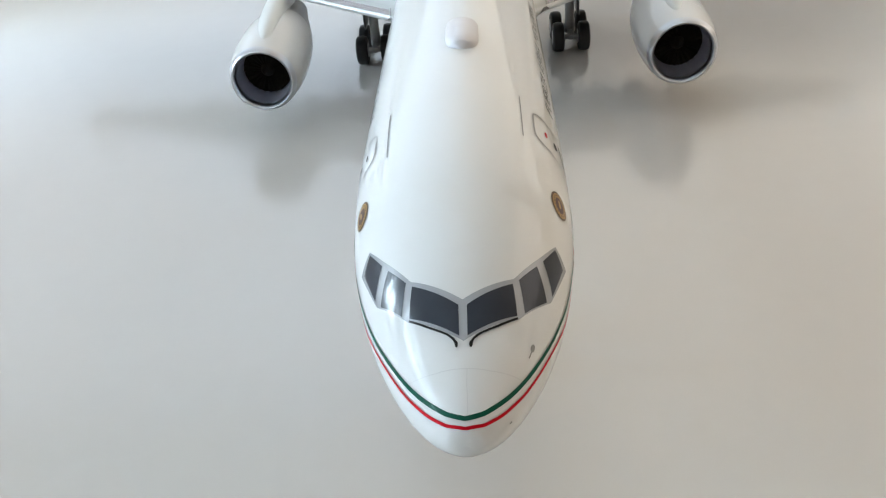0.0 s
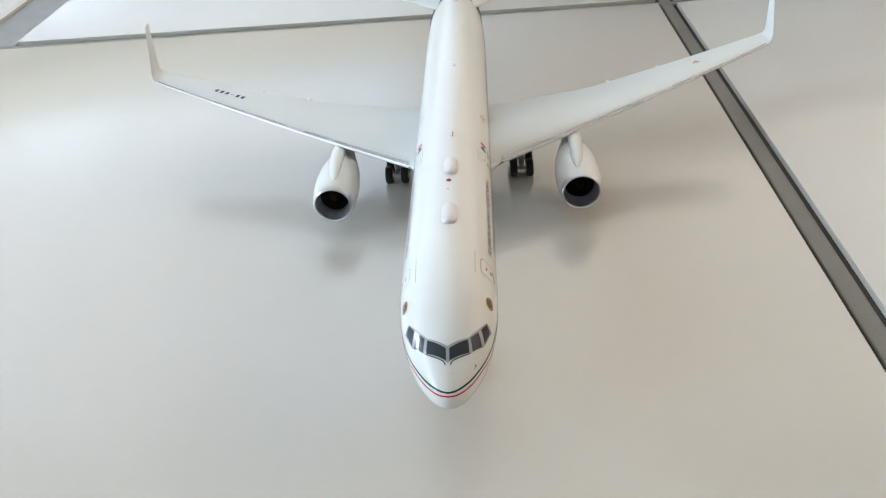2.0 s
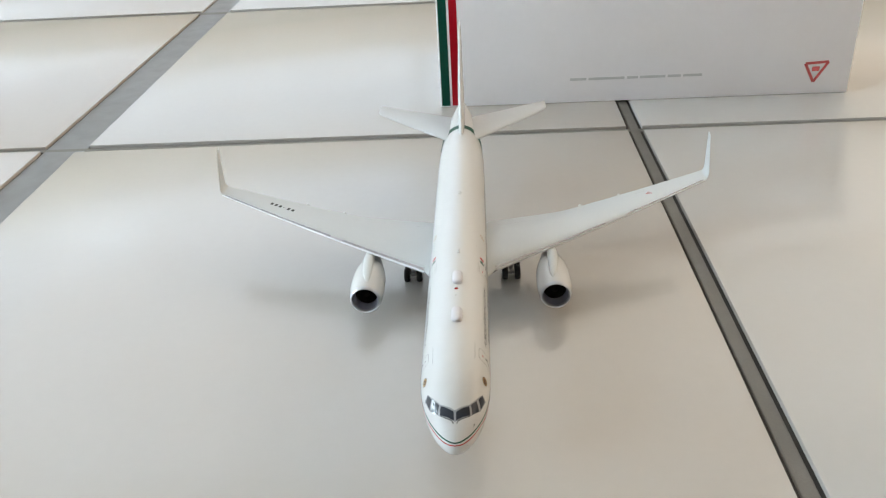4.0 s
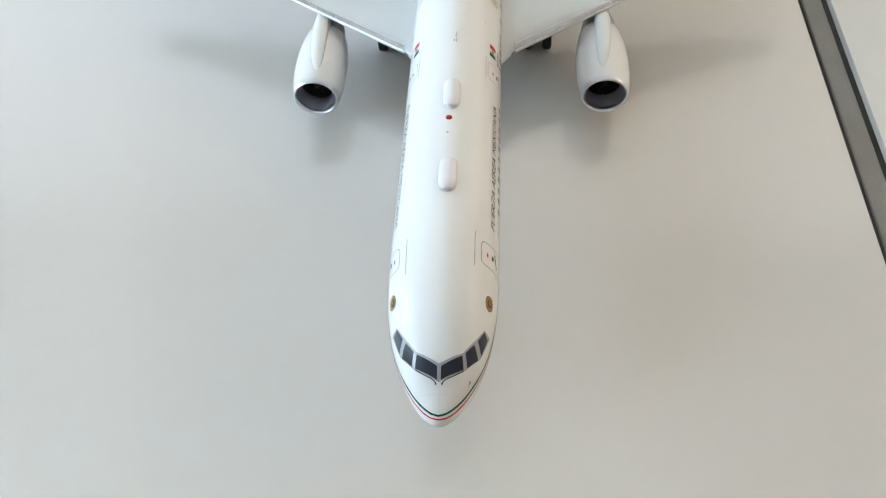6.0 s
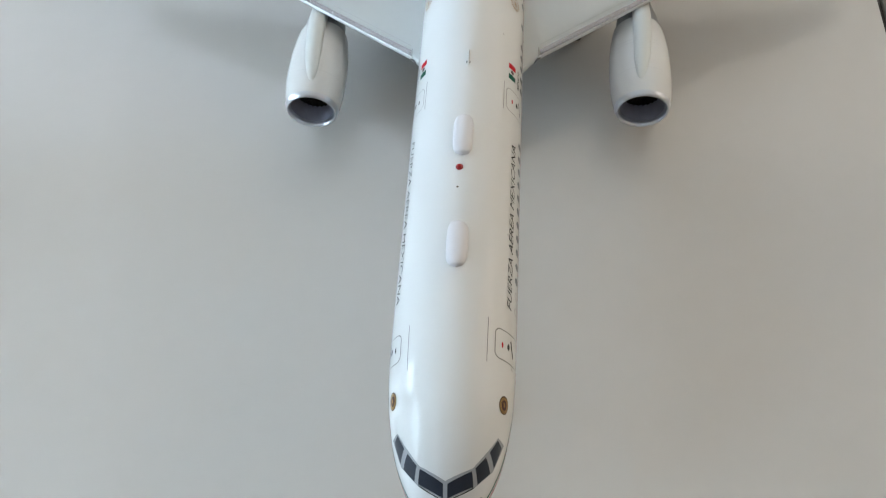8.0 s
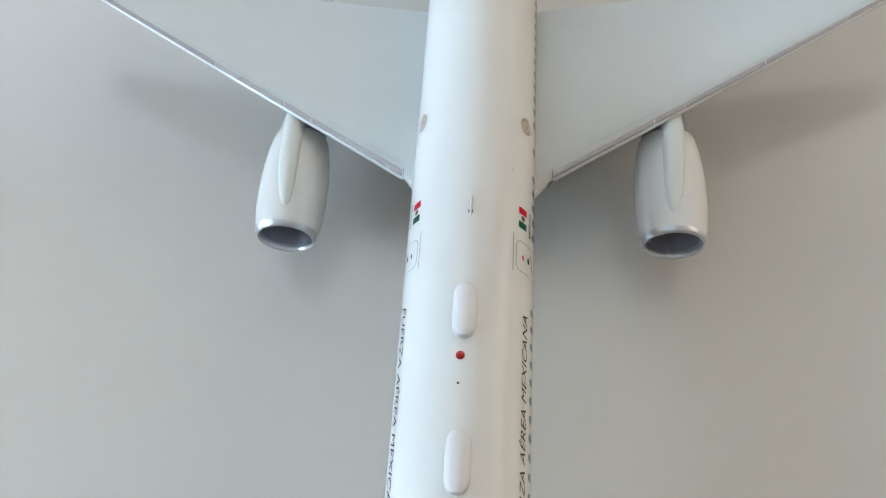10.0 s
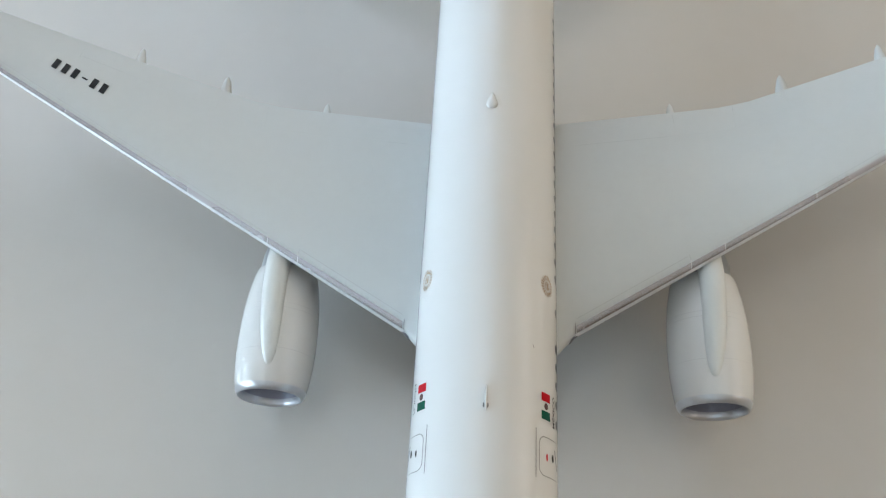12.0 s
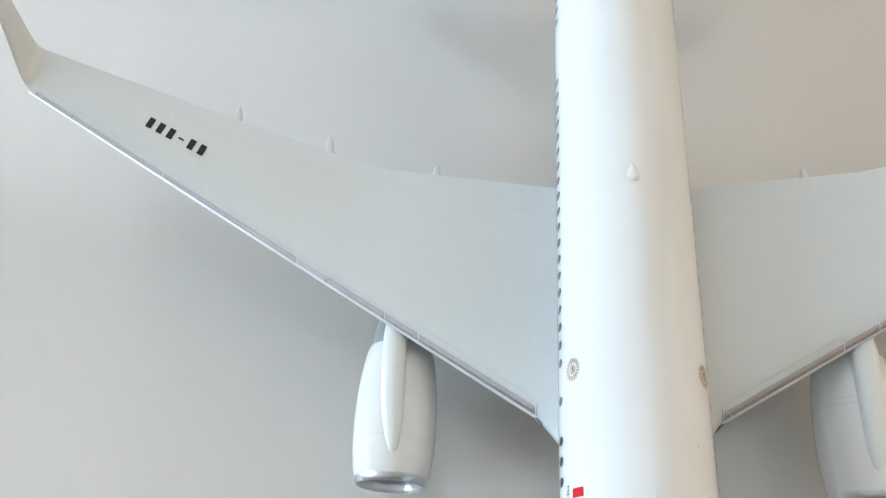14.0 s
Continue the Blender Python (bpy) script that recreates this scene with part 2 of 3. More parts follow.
for x0, x1 in columns:
    for y0, y1 in lines:
        if x1 < X0 or x0 > X1 or y1 < Y0 or y0 > Y1:
            continue
        ob = first if placed == 0 else new("tile", first.data)
        ob.parent = floor
        ob.location = (x0 * MM, y0 * MM, 0)
        if y1 == BACK and (x1 == RIGHT or x0 == RIGHT + 8.0):
            # these two lie turned by half a degree, about the corner beside the joint
            ob.rotation_euler.z = ASKEW
            ob.location = Matrix.Translation((RIGHT * MM, BACK * MM, 0)) @ Matrix.Rotation(ASKEW, 4, "Z") @ Vector(((x0 - RIGHT) * MM, (y0 - BACK) * MM, 0))
        if x0 == LEFT and y0 > BACK:
            # cut a little narrower: its joint is wider than the others
            ob.scale.x = (SIZE - 4.5) / SIZE
            ob.location.x += 4.5 * MM
        placed += 1


def wall(name, x0, x1, y0, y1, z0, z1, mat, label, openings=()):
    """A wall with its openings cut through: a row of blocks round each opening, welded into one mesh."""
    bm = bmesh.new()
    along_y = (y1 - y0) > (x1 - x0)
    a0, a1 = (y0, y1) if along_y else (x0, x1)

    def block(p, q, zz0, zz1):
        if q - p > 1 and zz1 - zz0 > 1:
            if along_y:
                box(bm, x0, x1, p, q, zz0, zz1)
            else:
                box(bm, p, q, y0, y1, zz0, zz1)
    at = a0
    for p, q, s, h in openings:
        block(at, p, z0, z1)
        block(p, q, z0, s)
        block(p, q, h, z1)
        at = q
    block(at, a1, z0, z1)
    return tagged(part(name, bm, mat, smooth=False), label, kind="structure")


# unseen walls, added round the floor; their colours steer the bounced light
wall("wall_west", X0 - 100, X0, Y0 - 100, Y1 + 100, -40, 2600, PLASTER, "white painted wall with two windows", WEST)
wall("wall_east", X1, X1 + 100, Y0 - 100, Y1 + 100, -40, 2600, TAN, "unseen wall with one added window, tan for warm bounce", [EAST])
wall("wall_south", X0, X1, Y0 - 100, Y0, -40, 2600, SOUTH_TAN, "unseen wall, dark tan to keep bounce off the nose")
wall("wall_north", X0, X1, Y1, Y1 + 100, -40, 2600, PALE_TAN, "pale unseen wall, dark tan to keep bounce off the nose with a wide window", [NORTH])
bm = bmesh.new()
box(bm, X0 - 100, X1 + 100, Y0 - 100, Y1 + 100, 2600, 2680)
tagged(part("ceiling", bm, CEILING, smooth=False), "white painted ceiling", kind="structure")


def window(name, axis, at, a0, a1, z0, z1, lights_across, transom=0):
    """A framed window in an opening, in the plane axis = at."""
    root = tagged(new(name, None), "white framed window with clear panes", kind="structure")

    def bar(p, q, s, h, nm, mat, t):
        bm = bmesh.new()
        if axis == "x":
            box(bm, at - t, at + t, p, q, s, h, bevel=0 if mat is GLASS else 4)
        else:
            box(bm, p, q, at - t, at + t, s, h, bevel=0 if mat is GLASS else 4)
        ob = part(nm, bm, mat, root, smooth=False)
        if mat is GLASS:
            ob.visible_shadow = False
    w = 45
    bar(a0, a1, z0, z0 + w, "window_frame", FRAME_WHITE, 25)
    bar(a0, a1, z1 - w, z1, "window_frame", FRAME_WHITE, 25)
    step = (a1 - a0 - w) / lights_across
    if transom:
        bar(a0 + w, a1 - w, transom - w / 2, transom + w / 2, "window_frame", FRAME_WHITE, 22)
    for k in range(lights_across + 1):
        bar(a0 + k * step, a0 + k * step + w, z0 + w, z1 - w, "window_frame", FRAME_WHITE, 25)
        if k < lights_across:
            bar(a0 + k * step + w, a0 + (k + 1) * step, z0 + w, z1 - w, "pane", GLASS, 3)


window("window_1", "x", X0 - 50, *WEST[0], 3, 1250)
window("window_2", "x", X0 - 50, *WEST[1], 2, 700)
window("window_3", "y", Y1 + 50, *NORTH, 2)
# unseen window, added round the warm fill lamp
window("added_window_east", "x", X1 + 50, *EAST, 2)


# ---- the model airplane ----
plane = tagged(new("model_airplane", None), "white twin-engine model airliner with winglets standing on the tile floor", "model airplane")
BASE = (0, 128, 0)
plane.location = Vector(BASE) * MM

# fuselage stations: y, half width, top, bottom
STATIONS = [
    (19.1, 0.0, 18.0, 18.0), (19.22, 0.84, 18.9, 17.0), (19.62, 1.7, 19.6, 16.26), (20.34, 2.66, 20.21, 15.57), (21.49, 3.64, 21.11, 14.79),
    (22.84, 4.57, 22.12, 14.11), (24.6, 5.58, 23.42, 13.39), (26.78, 6.62, 25.13, 12.72), (29.48, 7.61, 26.84, 12.12), (33.11, 8.45, 28.56, 11.62),
    (37.78, 9.1, 29.98, 11.3), (44, 9.37, 30.9, 11.2), (50, 9.4, 31.2, 11.1), (60, 9.4, 31.3, 11.1), (170, 9.4, 31.3, 11.1),
    (185, 9.2, 31.3, 12.3), (200, 8.4, 31.2, 14.8), (213, 7.0, 30.9, 17.8), (227, 4.9, 30.2, 21.5), (238, 2.9, 29.3, 24.5),
    (244, 1.5, 28.5, 26.4), (246, 0.3, 27.7, 27.3)]


def smooth_curve(xs, ys):
    """A shape-keeping cubic through the points."""
    h = [b - a for a, b in zip(xs, xs[1:])]
    d = [(b - a) / k for a, b, k in zip(ys, ys[1:], h)]
    m = [d[0]] + [0.0] * (len(xs) - 2) + [d[-1]]
    for i in range(1, len(xs) - 1):
        if d[i - 1] * d[i] > 0:
            w1, w2 = 2 * h[i] + h[i - 1], h[i] + 2 * h[i - 1]
            m[i] = (w1 + w2) / (w1 / d[i - 1] + w2 / d[i])

    def f(t):
        t = min(max(t, xs[0]), xs[-1])
        i = 0
        while i < len(h) - 1 and t > xs[i + 1]:
            i += 1
        s = (t - xs[i]) / h[i]
        return ((1 + 2 * s) * (1 - s) ** 2 * ys[i] + s * (1 - s) ** 2 * h[i] * m[i]
                + s * s * (3 - 2 * s) * ys[i + 1] + s * s * (s - 1) * h[i] * m[i + 1])
    return f


half_width, top_line, bottom_line = (smooth_curve([s[0] for s in STATIONS], [s[k] for s in STATIONS]) for k in (1, 2, 3))


def on_hull(y, angle, lift=0.0):
    """A point of the hull: y, degrees from the top (plus: towards +x), height above the skin."""
    def raw(yy, aa):
        w, t, b = half_width(yy), top_line(yy), bottom_line(yy)
        k = min(max((yy - 30) / 16, 0), 1)
        return Vector((w * (1 + 0.012 * k) * math.sin(aa) - 0.14 * k, yy, (t + b) / 2 + (t - b) / 2 * math.cos(aa)))
    a = radians(angle)
    p = raw(y, a)
    if lift:
        du = raw(y + 0.05, a) - raw(y - 0.05, a)
        dv = raw(y, a + 0.01) - raw(y, a - 0.01)
        n = du.cross(dv)
        if n.length > 1e-9:
            n.normalize()
            c = Vector((0, y, (top_line(y) + bottom_line(y)) / 2))
            p = p + n * (lift if n.dot(p - c) > 0 else -lift)
    return p


ys = [19.1 + 0.6 * (k / 12) ** 2 for k in range(1, 13)] + [19.7 + 0.4 * k for k in range(1, 76)] + [50 + 2.5 * k for k in range(0, 48)]
ys += [170 + 1.6 * k for k in range(0, 48)]
ys = sorted({round(min(y, 245.9), 3) for y in ys})
N = 112
bm = bmesh.new()
skin(bm, [[on_hull(y, 360 * i / N) for i in range(N)] for y in ys])
fuselage = part("fuselage", bm, WHITE, plane, "glossy white fuselage with printed markings", base=BASE)


def patch(bm, corners, lift, n=10, m=10):
    """A four-cornered patch on the hull; corners as (y, degrees) in turn."""
    a, b, c, d = corners
    grid = []
    for i in range(n + 1):
        u = i / n
        row = []
        for j in range(m + 1):
            v = j / m
            y = (1 - u) * (1 - v) * a[0] + u * (1 - v) * b[0] + u * v * c[0] + (1 - u) * v * d[0]
            g = (1 - u) * (1 - v) * a[1] + u * (1 - v) * b[1] + u * v * c[1] + (1 - u) * v * d[1]
            row.append(on_hull(y, g, lift))
        grid.append(row)
    return skin(bm, grid, closed=False, cap=False)


def ribbon(bm, points, width, lift=0.05, steps=8, closed=False):
    """A line of a given width along (y, degrees) points on the hull."""
    pts = []
    last = list(points) + ([points[0]] if closed else [])
    for p, q in zip(last, last[1:]):
        pts += [(p[0] + (q[0] - p[0]) * k / steps, p[1] + (q[1] - p[1]) * k / steps) for k in range(steps)]
    pts.append(last[-1])
    xyz = [on_hull(*p, lift) for p in pts]
    rows = []
    for i, p in enumerate(xyz):
        if closed:
            t = xyz[(i + 1) % (len(xyz) - 1)] - xyz[i - 1 if i > 0 else -2]
        else:
            t = xyz[min(i + 1, len(xyz) - 1)] - xyz[max(i - 1, 0)]
        y = pts[i][0]
        up = on_hull(*pts[i], lift + 0.2) - p
        side = t.cross(up).normalized() * (width / 2)
        rows.append([p - side, p + side])
    return skin(bm, rows, closed=False, cap=False)


def smooth_path(points, steps=6):
    """The points of a path on the hull, joined by a smooth curve."""
    at = list(range(len(points)))
    fy, fa = smooth_curve(at, [p[0] for p in points]), smooth_curve(at, [p[1] for p in points])
    return [(fy(k / steps), fa(k / steps)) for k in range(steps * (len(points) - 1) + 1)]


def rounded(y0, y1, a0, a1, ry, ra, n=5):
    """The outline of a rounded rectangle in y and degrees."""
    out = []
    for cy, ca, start in ((y1 - ry, a0 + ra, 0), (y1 - ry, a1 - ra, 1), (y0 + ry, a1 - ra, 2), (y0 + ry, a0 + ra, 3)):
        for k in range(n + 1):
            t = math.pi / 2 * (k / n)
            sy, sa = [(math.sin(t), -math.cos(t)), (math.cos(t), math.sin(t)), (-math.sin(t), math.cos(t)), (-math.cos(t), -math.sin(t))][start]
            out.append((cy + ry * sy, ca + ra * sa))
    return out


def disc(bm, y, angle, ry, ra, lift, rings=4, n=28, inner=0.0):
    """A round or ringed patch on the hull."""
    rows = []
    for k in range(rings + 1):
        s = inner + (1 - inner) * k / rings
        s = max(s, 0.01)
        rows.append([on_hull(y + ry * s * math.cos(2 * math.pi * i / n), angle + ra * s * math.sin(2 * math.pi * i / n), lift) for i in range(n)])
    return skin(bm, rows, closed=True, cap=False)


# cockpit glazing: grey surround and six dark panes
SURROUND = [((26.37, 0), (24.06, 0), (25.95, 38.9), (28.18, 30.8)), ((28.18, 30.8), (25.95, 38.9), (28.4, 61.2), (30.75, 46.6)),
            ((30.75, 46.6), (28.4, 61.2), (32.2, 71.3), (32.72, 57.2))]
PANES = [((26.08, 2.7), (27.85, 30.4), (26.07, 36.8), (24.37, 3.0)), ((28.25, 33.9), (29.87, 44.5), (28.12, 57.2), (26.43, 42.0)),
         ((30.56, 48.4), (32.4, 56.9), (31.7, 66.8), (28.87, 60.9))]
LEAN = 1.5
for side in (-1, 1):
    bm = bmesh.new()
    for quad in SURROUND:
        patch(bm, [(y, side * a + LEAN) for y, a in quad], 0.035, 12, 16)
    bmesh.ops.remove_doubles(bm, verts=bm.verts, dist=0.002)
    part("window_surround", bm, FRAME_GREY, fuselage, "grey cockpit window surround", base=BASE)
    for quad in PANES:
        bm = bmesh.new()
        patch(bm, [(y, side * a + LEAN) for y, a in quad], 0.07, 12, 12)
        part("cockpit_window", bm, GLASS_DARK, fuselage, "dark cockpit window", base=BASE)
    bm = bmesh.new()
    ribbon(bm, smooth_path([(y, side * a + LEAN) for y, a in ((25.95, 37.5), (25.1, 23.5), (24.45, 10.6), (24.15, 6.9), (23.9, 5.6))]), 0.17, 0.10, steps=2)
    disc(bm, 23.9, side * 5.5 + LEAN, 0.2, 1.3, 0.115, rings=2, n=12)
    part("wiper", bm, INK, fuselage, "black windscreen wiper", base=BASE)

# cheat lines round the nose, running aft along the sides
AFT = [(36, 86), (44, 89), (60, 90.5), (100, 90.5), (150, 90.5), (180, 88), (195, 77)]
STRIPES = [("green_stripe", GREEN, 0.34, [(19.87, 0), (19.94, 11), (20.23, 28), (20.68, 39), (21.2, 47.5), (21.96, 55.5), (23.1, 62.8), (24.15, 67.2),
                                          (25.7, 72.6), (27.0, 76.3), (28.4, 78.6), (30.0, 81.2)] + AFT),
           ("red_stripe", RED, 0.25, [(19.43, 0), (19.49, 16), (19.74, 40), (20.2, 51), (20.82, 59.6), (21.55, 65.5), (22.5, 71), (23.6, 74.6), (24.6, 77.2),
                                      (26, 80.6), (27.4, 84.2), (30.0, 88.5)] + [(y, a + 5) for y, a in AFT])]
for nm, mat, width, path in STRIPES:
    bm = bmesh.new()
    whole = [(y, -a + LEAN) for y, a in path[::-1]][:-1] + [(y, a + LEAN) for y, a in path]
    ribbon(bm, smooth_path(whole), width, 0.05, steps=2)
    part(nm, bm, mat, fuselage, nm.replace("_", " ") + " round the nose", base=BASE)

# radome joint, static markings near the nose
bm = bmesh.new()
ribbon(bm, [(23.1, -80), (22.9, -60), (22.65, -42), (22.52, -26), (22.52, 4), (22.55, 26), (22.78, 49), (23.0, 69), (23.1, 84)], 0.055, 0.03)
ribbon(bm, [(22.52, 4.0), (21.6, 3.8), (19.8, 6.0)], 0.05, 0.03)
part("radome_joint", bm, LINE_PALE, fuselage, "fine grey radome joint line", base=BASE)
bm = bmesh.new()
disc(bm, 24.95, 58.0, 0.24, 2.3, 0.05)
ribbon(bm, [(24.9, 58.0), (24.3, 57.9)], 0.12, 0.05)
part("probe_marking", bm, DOOR_GREY, fuselage, "grey probe marking", base=BASE)
bm = bmesh.new()
disc(bm, 20.8, 82.0, 0.10, 1.5, 0.05)
part("port_marking", bm, LINE_GREY, fuselage, base=BASE)

# doors with their outlines, drip line, lock marks
DOORS = {1: [(43.4, 47.9, 43.6, 96, 35.4, 42.3, 49.0), (87.8, 92.5, 47.0, 99, 43.5, 87.4, 93.3)],
         -1: [(42.4, 46.6, 47.8, 100, 37.6, 40.7, 47.4), (87.8, 92.3, 47.4, 100, 44.0, 87.3, 93.2)]}
for side in (-1, 1):
    for y0, y1, a0, a1, drip, d0, d1 in DOORS[side]:
        bm = bmesh.new()
        front = y0 < 60
        ribbon(bm, [(y, side * a) for y, a in rounded(y0, y1, a0, a1, 0.9, 6.5)], 0.2 if front else 0.15, 0.05, steps=10, closed=True)
        part("door_outline", bm, DOOR_GREY if front else DOOR_PALE, fuselage, "grey door outline", base=BASE)
        mid = (y0 + y1) / 2
        for nm, dy, a, ry, ra, mat in (("door_mark", -0.05, a0 + 9.3, 0.46, 1.2, RED if side > 0 else INK), ("door_window", 0.12, a0 + 18.5, 0.50, 2.0, INK)):
            bm = bmesh.new()
            disc(bm, mid + dy, side * a, ry, ra, 0.05)
            part(nm, bm, mat, fuselage, base=BASE)
        bm = bmesh.new()
        ribbon(bm, [(mid - 1.1, side * (a0 + 28)), (mid + 0.2, side * (a0 + 25)), (mid + 1.3, side * (a0 + 22.5))], 0.34 if front else 0.22, 0.05, steps=4)
        part("door_handle_mark", bm, INK, fuselage, base=BASE)
        bm = bmesh.new()
        ribbon(bm, [(d0, side * drip), (d1, side * drip)], 0.12, 0.05)
        part("drip_line", bm, LINE_GREY, fuselage, base=BASE)

# small grey marks beside the front door and over the wing
bm = bmesh.new()
ribbon(bm, [(42.6, 69.0), (43.5, 72.0)], 0.12, 0.05, steps=2)
ribbon(bm, [(43.4, 69.4), (42.7, 72.2)], 0.12, 0.06, steps=2)
part("cross_mark", bm, DOOR_GREY, fuselage, base=BASE)
bm = bmesh.new()
ribbon(bm, [(103.75, 40.0), (103.4, 40.6), (103.3, 41.3)], 0.1, 0.05, steps=2)
part("scratch", bm, DOOR_PALE, fuselage, base=BASE)

# passenger windows: one print shared along the straight part of the hull
rows_y = [57.55 + 2.54 * k for k in range(11)] + [94.9 + 2.54 * k for k in range(27) if k not in (5, 7)]
for side in (-1, 1):
    made = None
    for y in rows_y:
        if made is None:
            bm = bmesh.new()
            disc(bm, 100.0, 77.6 if side > 0 else -78.6, 0.62, 5.0, 0.05, rings=2, n=16)
            made = part("cabin_window", bm, GLASS_DARK, fuselage, "dark cabin window", base=BASE)
            ob = made
        else:
            ob = new("cabin_window", made.data)
            ob.parent = fuselage
            ob["label"] = "dark cabin window"
        ob.location = (0, (y - 100.0) * MM, 0)
    for y in (173.0, 175.5, 178.0, 180.6):
        bm = bmesh.new()
        disc(bm, y, 77.6 if side > 0 else -78.6, 0.62, 5.0, 0.06, rings=2, n=16)
        part("cabin_window", bm, GLASS_DARK, fuselage, "dark cabin window", base=BASE)
    for y in (52.4, 55.0):
        bm = bmesh.new()
        disc(bm, y, 77.6 if side > 0 else -78.6, 0.62, 5.0, 0.05, rings=1, n=16, inner=0.78)
        part("window_outline", bm, LINE_GREY, fuselage, base=BASE)


def lettering(body, name, mat, y_start, angle, length, height, side, slant=0.0, label="", lift=0.07, weight=-0.003):
    """Printed words that lie on the hull. side +1: read towards the tail; -1: read towards the nose."""
    curve = bpy.data.curves.new(name, "FONT")
    curve.body, curve.shear, curve.resolution_u = body, slant, 3
    curve.offset = weight
    tmp = new(name, curve)
    me = bpy.data.meshes.new_from_object(tmp.evaluated_get(bpy.context.evaluated_depsgraph_get()))
    bpy.data.objects.remove(tmp)
    bm = bmesh.new()
    bm.from_mesh(me)
    bpy.data.meshes.remove(me)
    xs, vs = [v.co.x for v in bm.verts], [v.co.y for v in bm.verts]
    x0, sx = min(xs), length / (max(xs) - min(xs))
    v0, sv = min(vs), height / (max(vs) - min(vs))
    for v in bm.verts:
        u, h = (v.co.x - x0) * sx, (v.co.y - v0) * sv
        v.co = on_hull(y_start + side * u, side * (angle - math.degrees(h / 9.75)), lift)
    return part(name, bm, mat, fuselage, label or body.lower() + " lettering", base=BASE)


lettering("FUERZA AÉREA MEXICANA", "lettering", INK, 51.7, 65.4, 29.9, 1.68, 1, 0.28, "black slanted lettering along the side")
lettering("FUERZA AÉREA MEXICANA", "lettering", INK, 82.4, 65.6, 30.2, 1.68, -1, 0.28, "black slanted lettering along the side")
lettering("MÉXICO", "lettering", INK, 94.1, 69.2, 4.0, 0.84, 1, 0.0, "small black lettering under the flag", weight=0.02)
lettering("MÉXICO", "lettering", INK, 99.2, 67.9, 4.0, 0.84, -1, 0.0, "small black lettering under the flag", weight=0.0)

# flags and gold emblems
for side, shift, turn in ((1, 0.08, 0.0), (-1, 0.75, 1.3)):
    for nm, mat, y0, y1 in (("flag_green_field", GREEN, 94.55, 95.65), ("flag_red_field", RED, 96.85, 97.95)):
        bm = bmesh.new()
        patch(bm, [(y, side * (a - turn)) for y, a in ((y0 + shift, 49.4), (y1 + shift, 49.4), (y1 + shift, 61.0), (y0 + shift, 61.0))], 0.05, 4, 8)
        part(nm, bm, mat, fuselage, base=BASE)
    bm = bmesh.new()
    disc(bm, 96.25 + shift, side * (55.3 - turn), 0.44, 2.6, 0.05, n=14)
    part("flag_crest", bm, CREST, fuselage, base=BASE)
    y, a = 37.2, side * 60.4
    bm = bmesh.new()
    disc(bm, y, a, 1.28, 7.4, 0.05)
    part("emblem", bm, GOLD_DARK, fuselage, "round brown and gold emblem", base=BASE)
    bm = bmesh.new()
    disc(bm, y, a, 1.1, 6.3, 0.07, rings=1, inner=0.66)
    part("emblem_ring", bm, GOLD, fuselage, "gold ring", base=BASE)
    bm = bmesh.new()
    for k in range(18):
        t = 2 * math.pi * k / 18
        disc(bm, y + 0.9 * math.cos(t), a + 5.2 * math.sin(t), 0.09, 0.5, 0.09, rings=1, n=8)
    part("emblem_writing", bm, GOLD_DARK, fuselage, "small brown marks round the ring", base=BASE)
    bm = bmesh.new()
    disc(bm, y, a, 0.70, 4.0, 0.075, rings=2, n=18)
    part("emblem_centre", bm, CREST, fuselage, "dark reddish centre", base=BASE)
    bm = bmesh.new()
    disc(bm, y - 0.05, a, 0.28, 1.1, 0.09, rings=2, n=12)
    disc(bm, y + 0.22, a - 0.9, 0.18, 0.9, 0.095, rings=2, n=10)
    part("emblem_eagle", bm, GOLD, fuselage, "gold bird shape", base=BASE)
    y, a = 112.8 + 0.55 * (side < 0), side * 57.4
    bm = bmesh.new()
    disc(bm, y, a, 0.56, 3.3, 0.05, rings=1, inner=0.80)
    disc(bm, y + 0.12, a, 0.26, 1.2, 0.05, rings=2, n=10)
    disc(bm, y - 0.22, a + 0.7, 0.2, 0.9, 0.05, rings=2, n=10)
    part("gold_seal", bm, GOLD_PALE, fuselage, "round gold seal with short rays", base=BASE)
    bm = bmesh.new()
    for k in range(20):
        t = 2 * math.pi * k / 20
        ribbon(bm, [(y + 0.88 * math.cos(t), a + 5.0 * math.sin(t)), (y + 1.5 * math.cos(t), a + 8.4 * math.sin(t))], 0.16, 0.05, steps=1)
    part("seal_rays", bm, GOLD_PALE, fuselage, base=BASE)

# green ring before the tail
bm = bmesh.new()
ribbon(bm, [(206.0 - 8.5 * (abs(a) / 80) ** 2, a) for a in range(-88, 89, 8)], 4.2, 0.06, steps=3)
part("tail_band", bm, GREEN, fuselage, "green band round the tail", base=BASE)


# domes, beacon, antennas on the spine
def spine_dome(y0, y1, half, high, aside):
    bm = bmesh.new()
    rings = []
    n = 22
    for i in range(n + 1):
        u = i / n
        y = y0 + (y1 - y0) * u
        s = (1 - abs(2 * u - 1) ** 4.5) ** 0.5 if 0 < u < 1 else 0.02
        ring = []
        for j in range(17):
            t = math.pi * j / 16
            x = aside - half * s * math.cos(t)
            g = math.degrees(math.asin(max(-1, min(1, x / 9.4))))
            ring.append(on_hull(y, g, -0.15 + (high * (1.1 - 0.75 * u) + 0.15) * s ** 0.7 * math.sin(t) ** 0.75))
        rings.append(ring)
    skin(bm, rings, closed=False, cap=False)
    part("antenna_dome", bm, DOME, plane, "white satellite antenna dome on the spine", base=BASE)


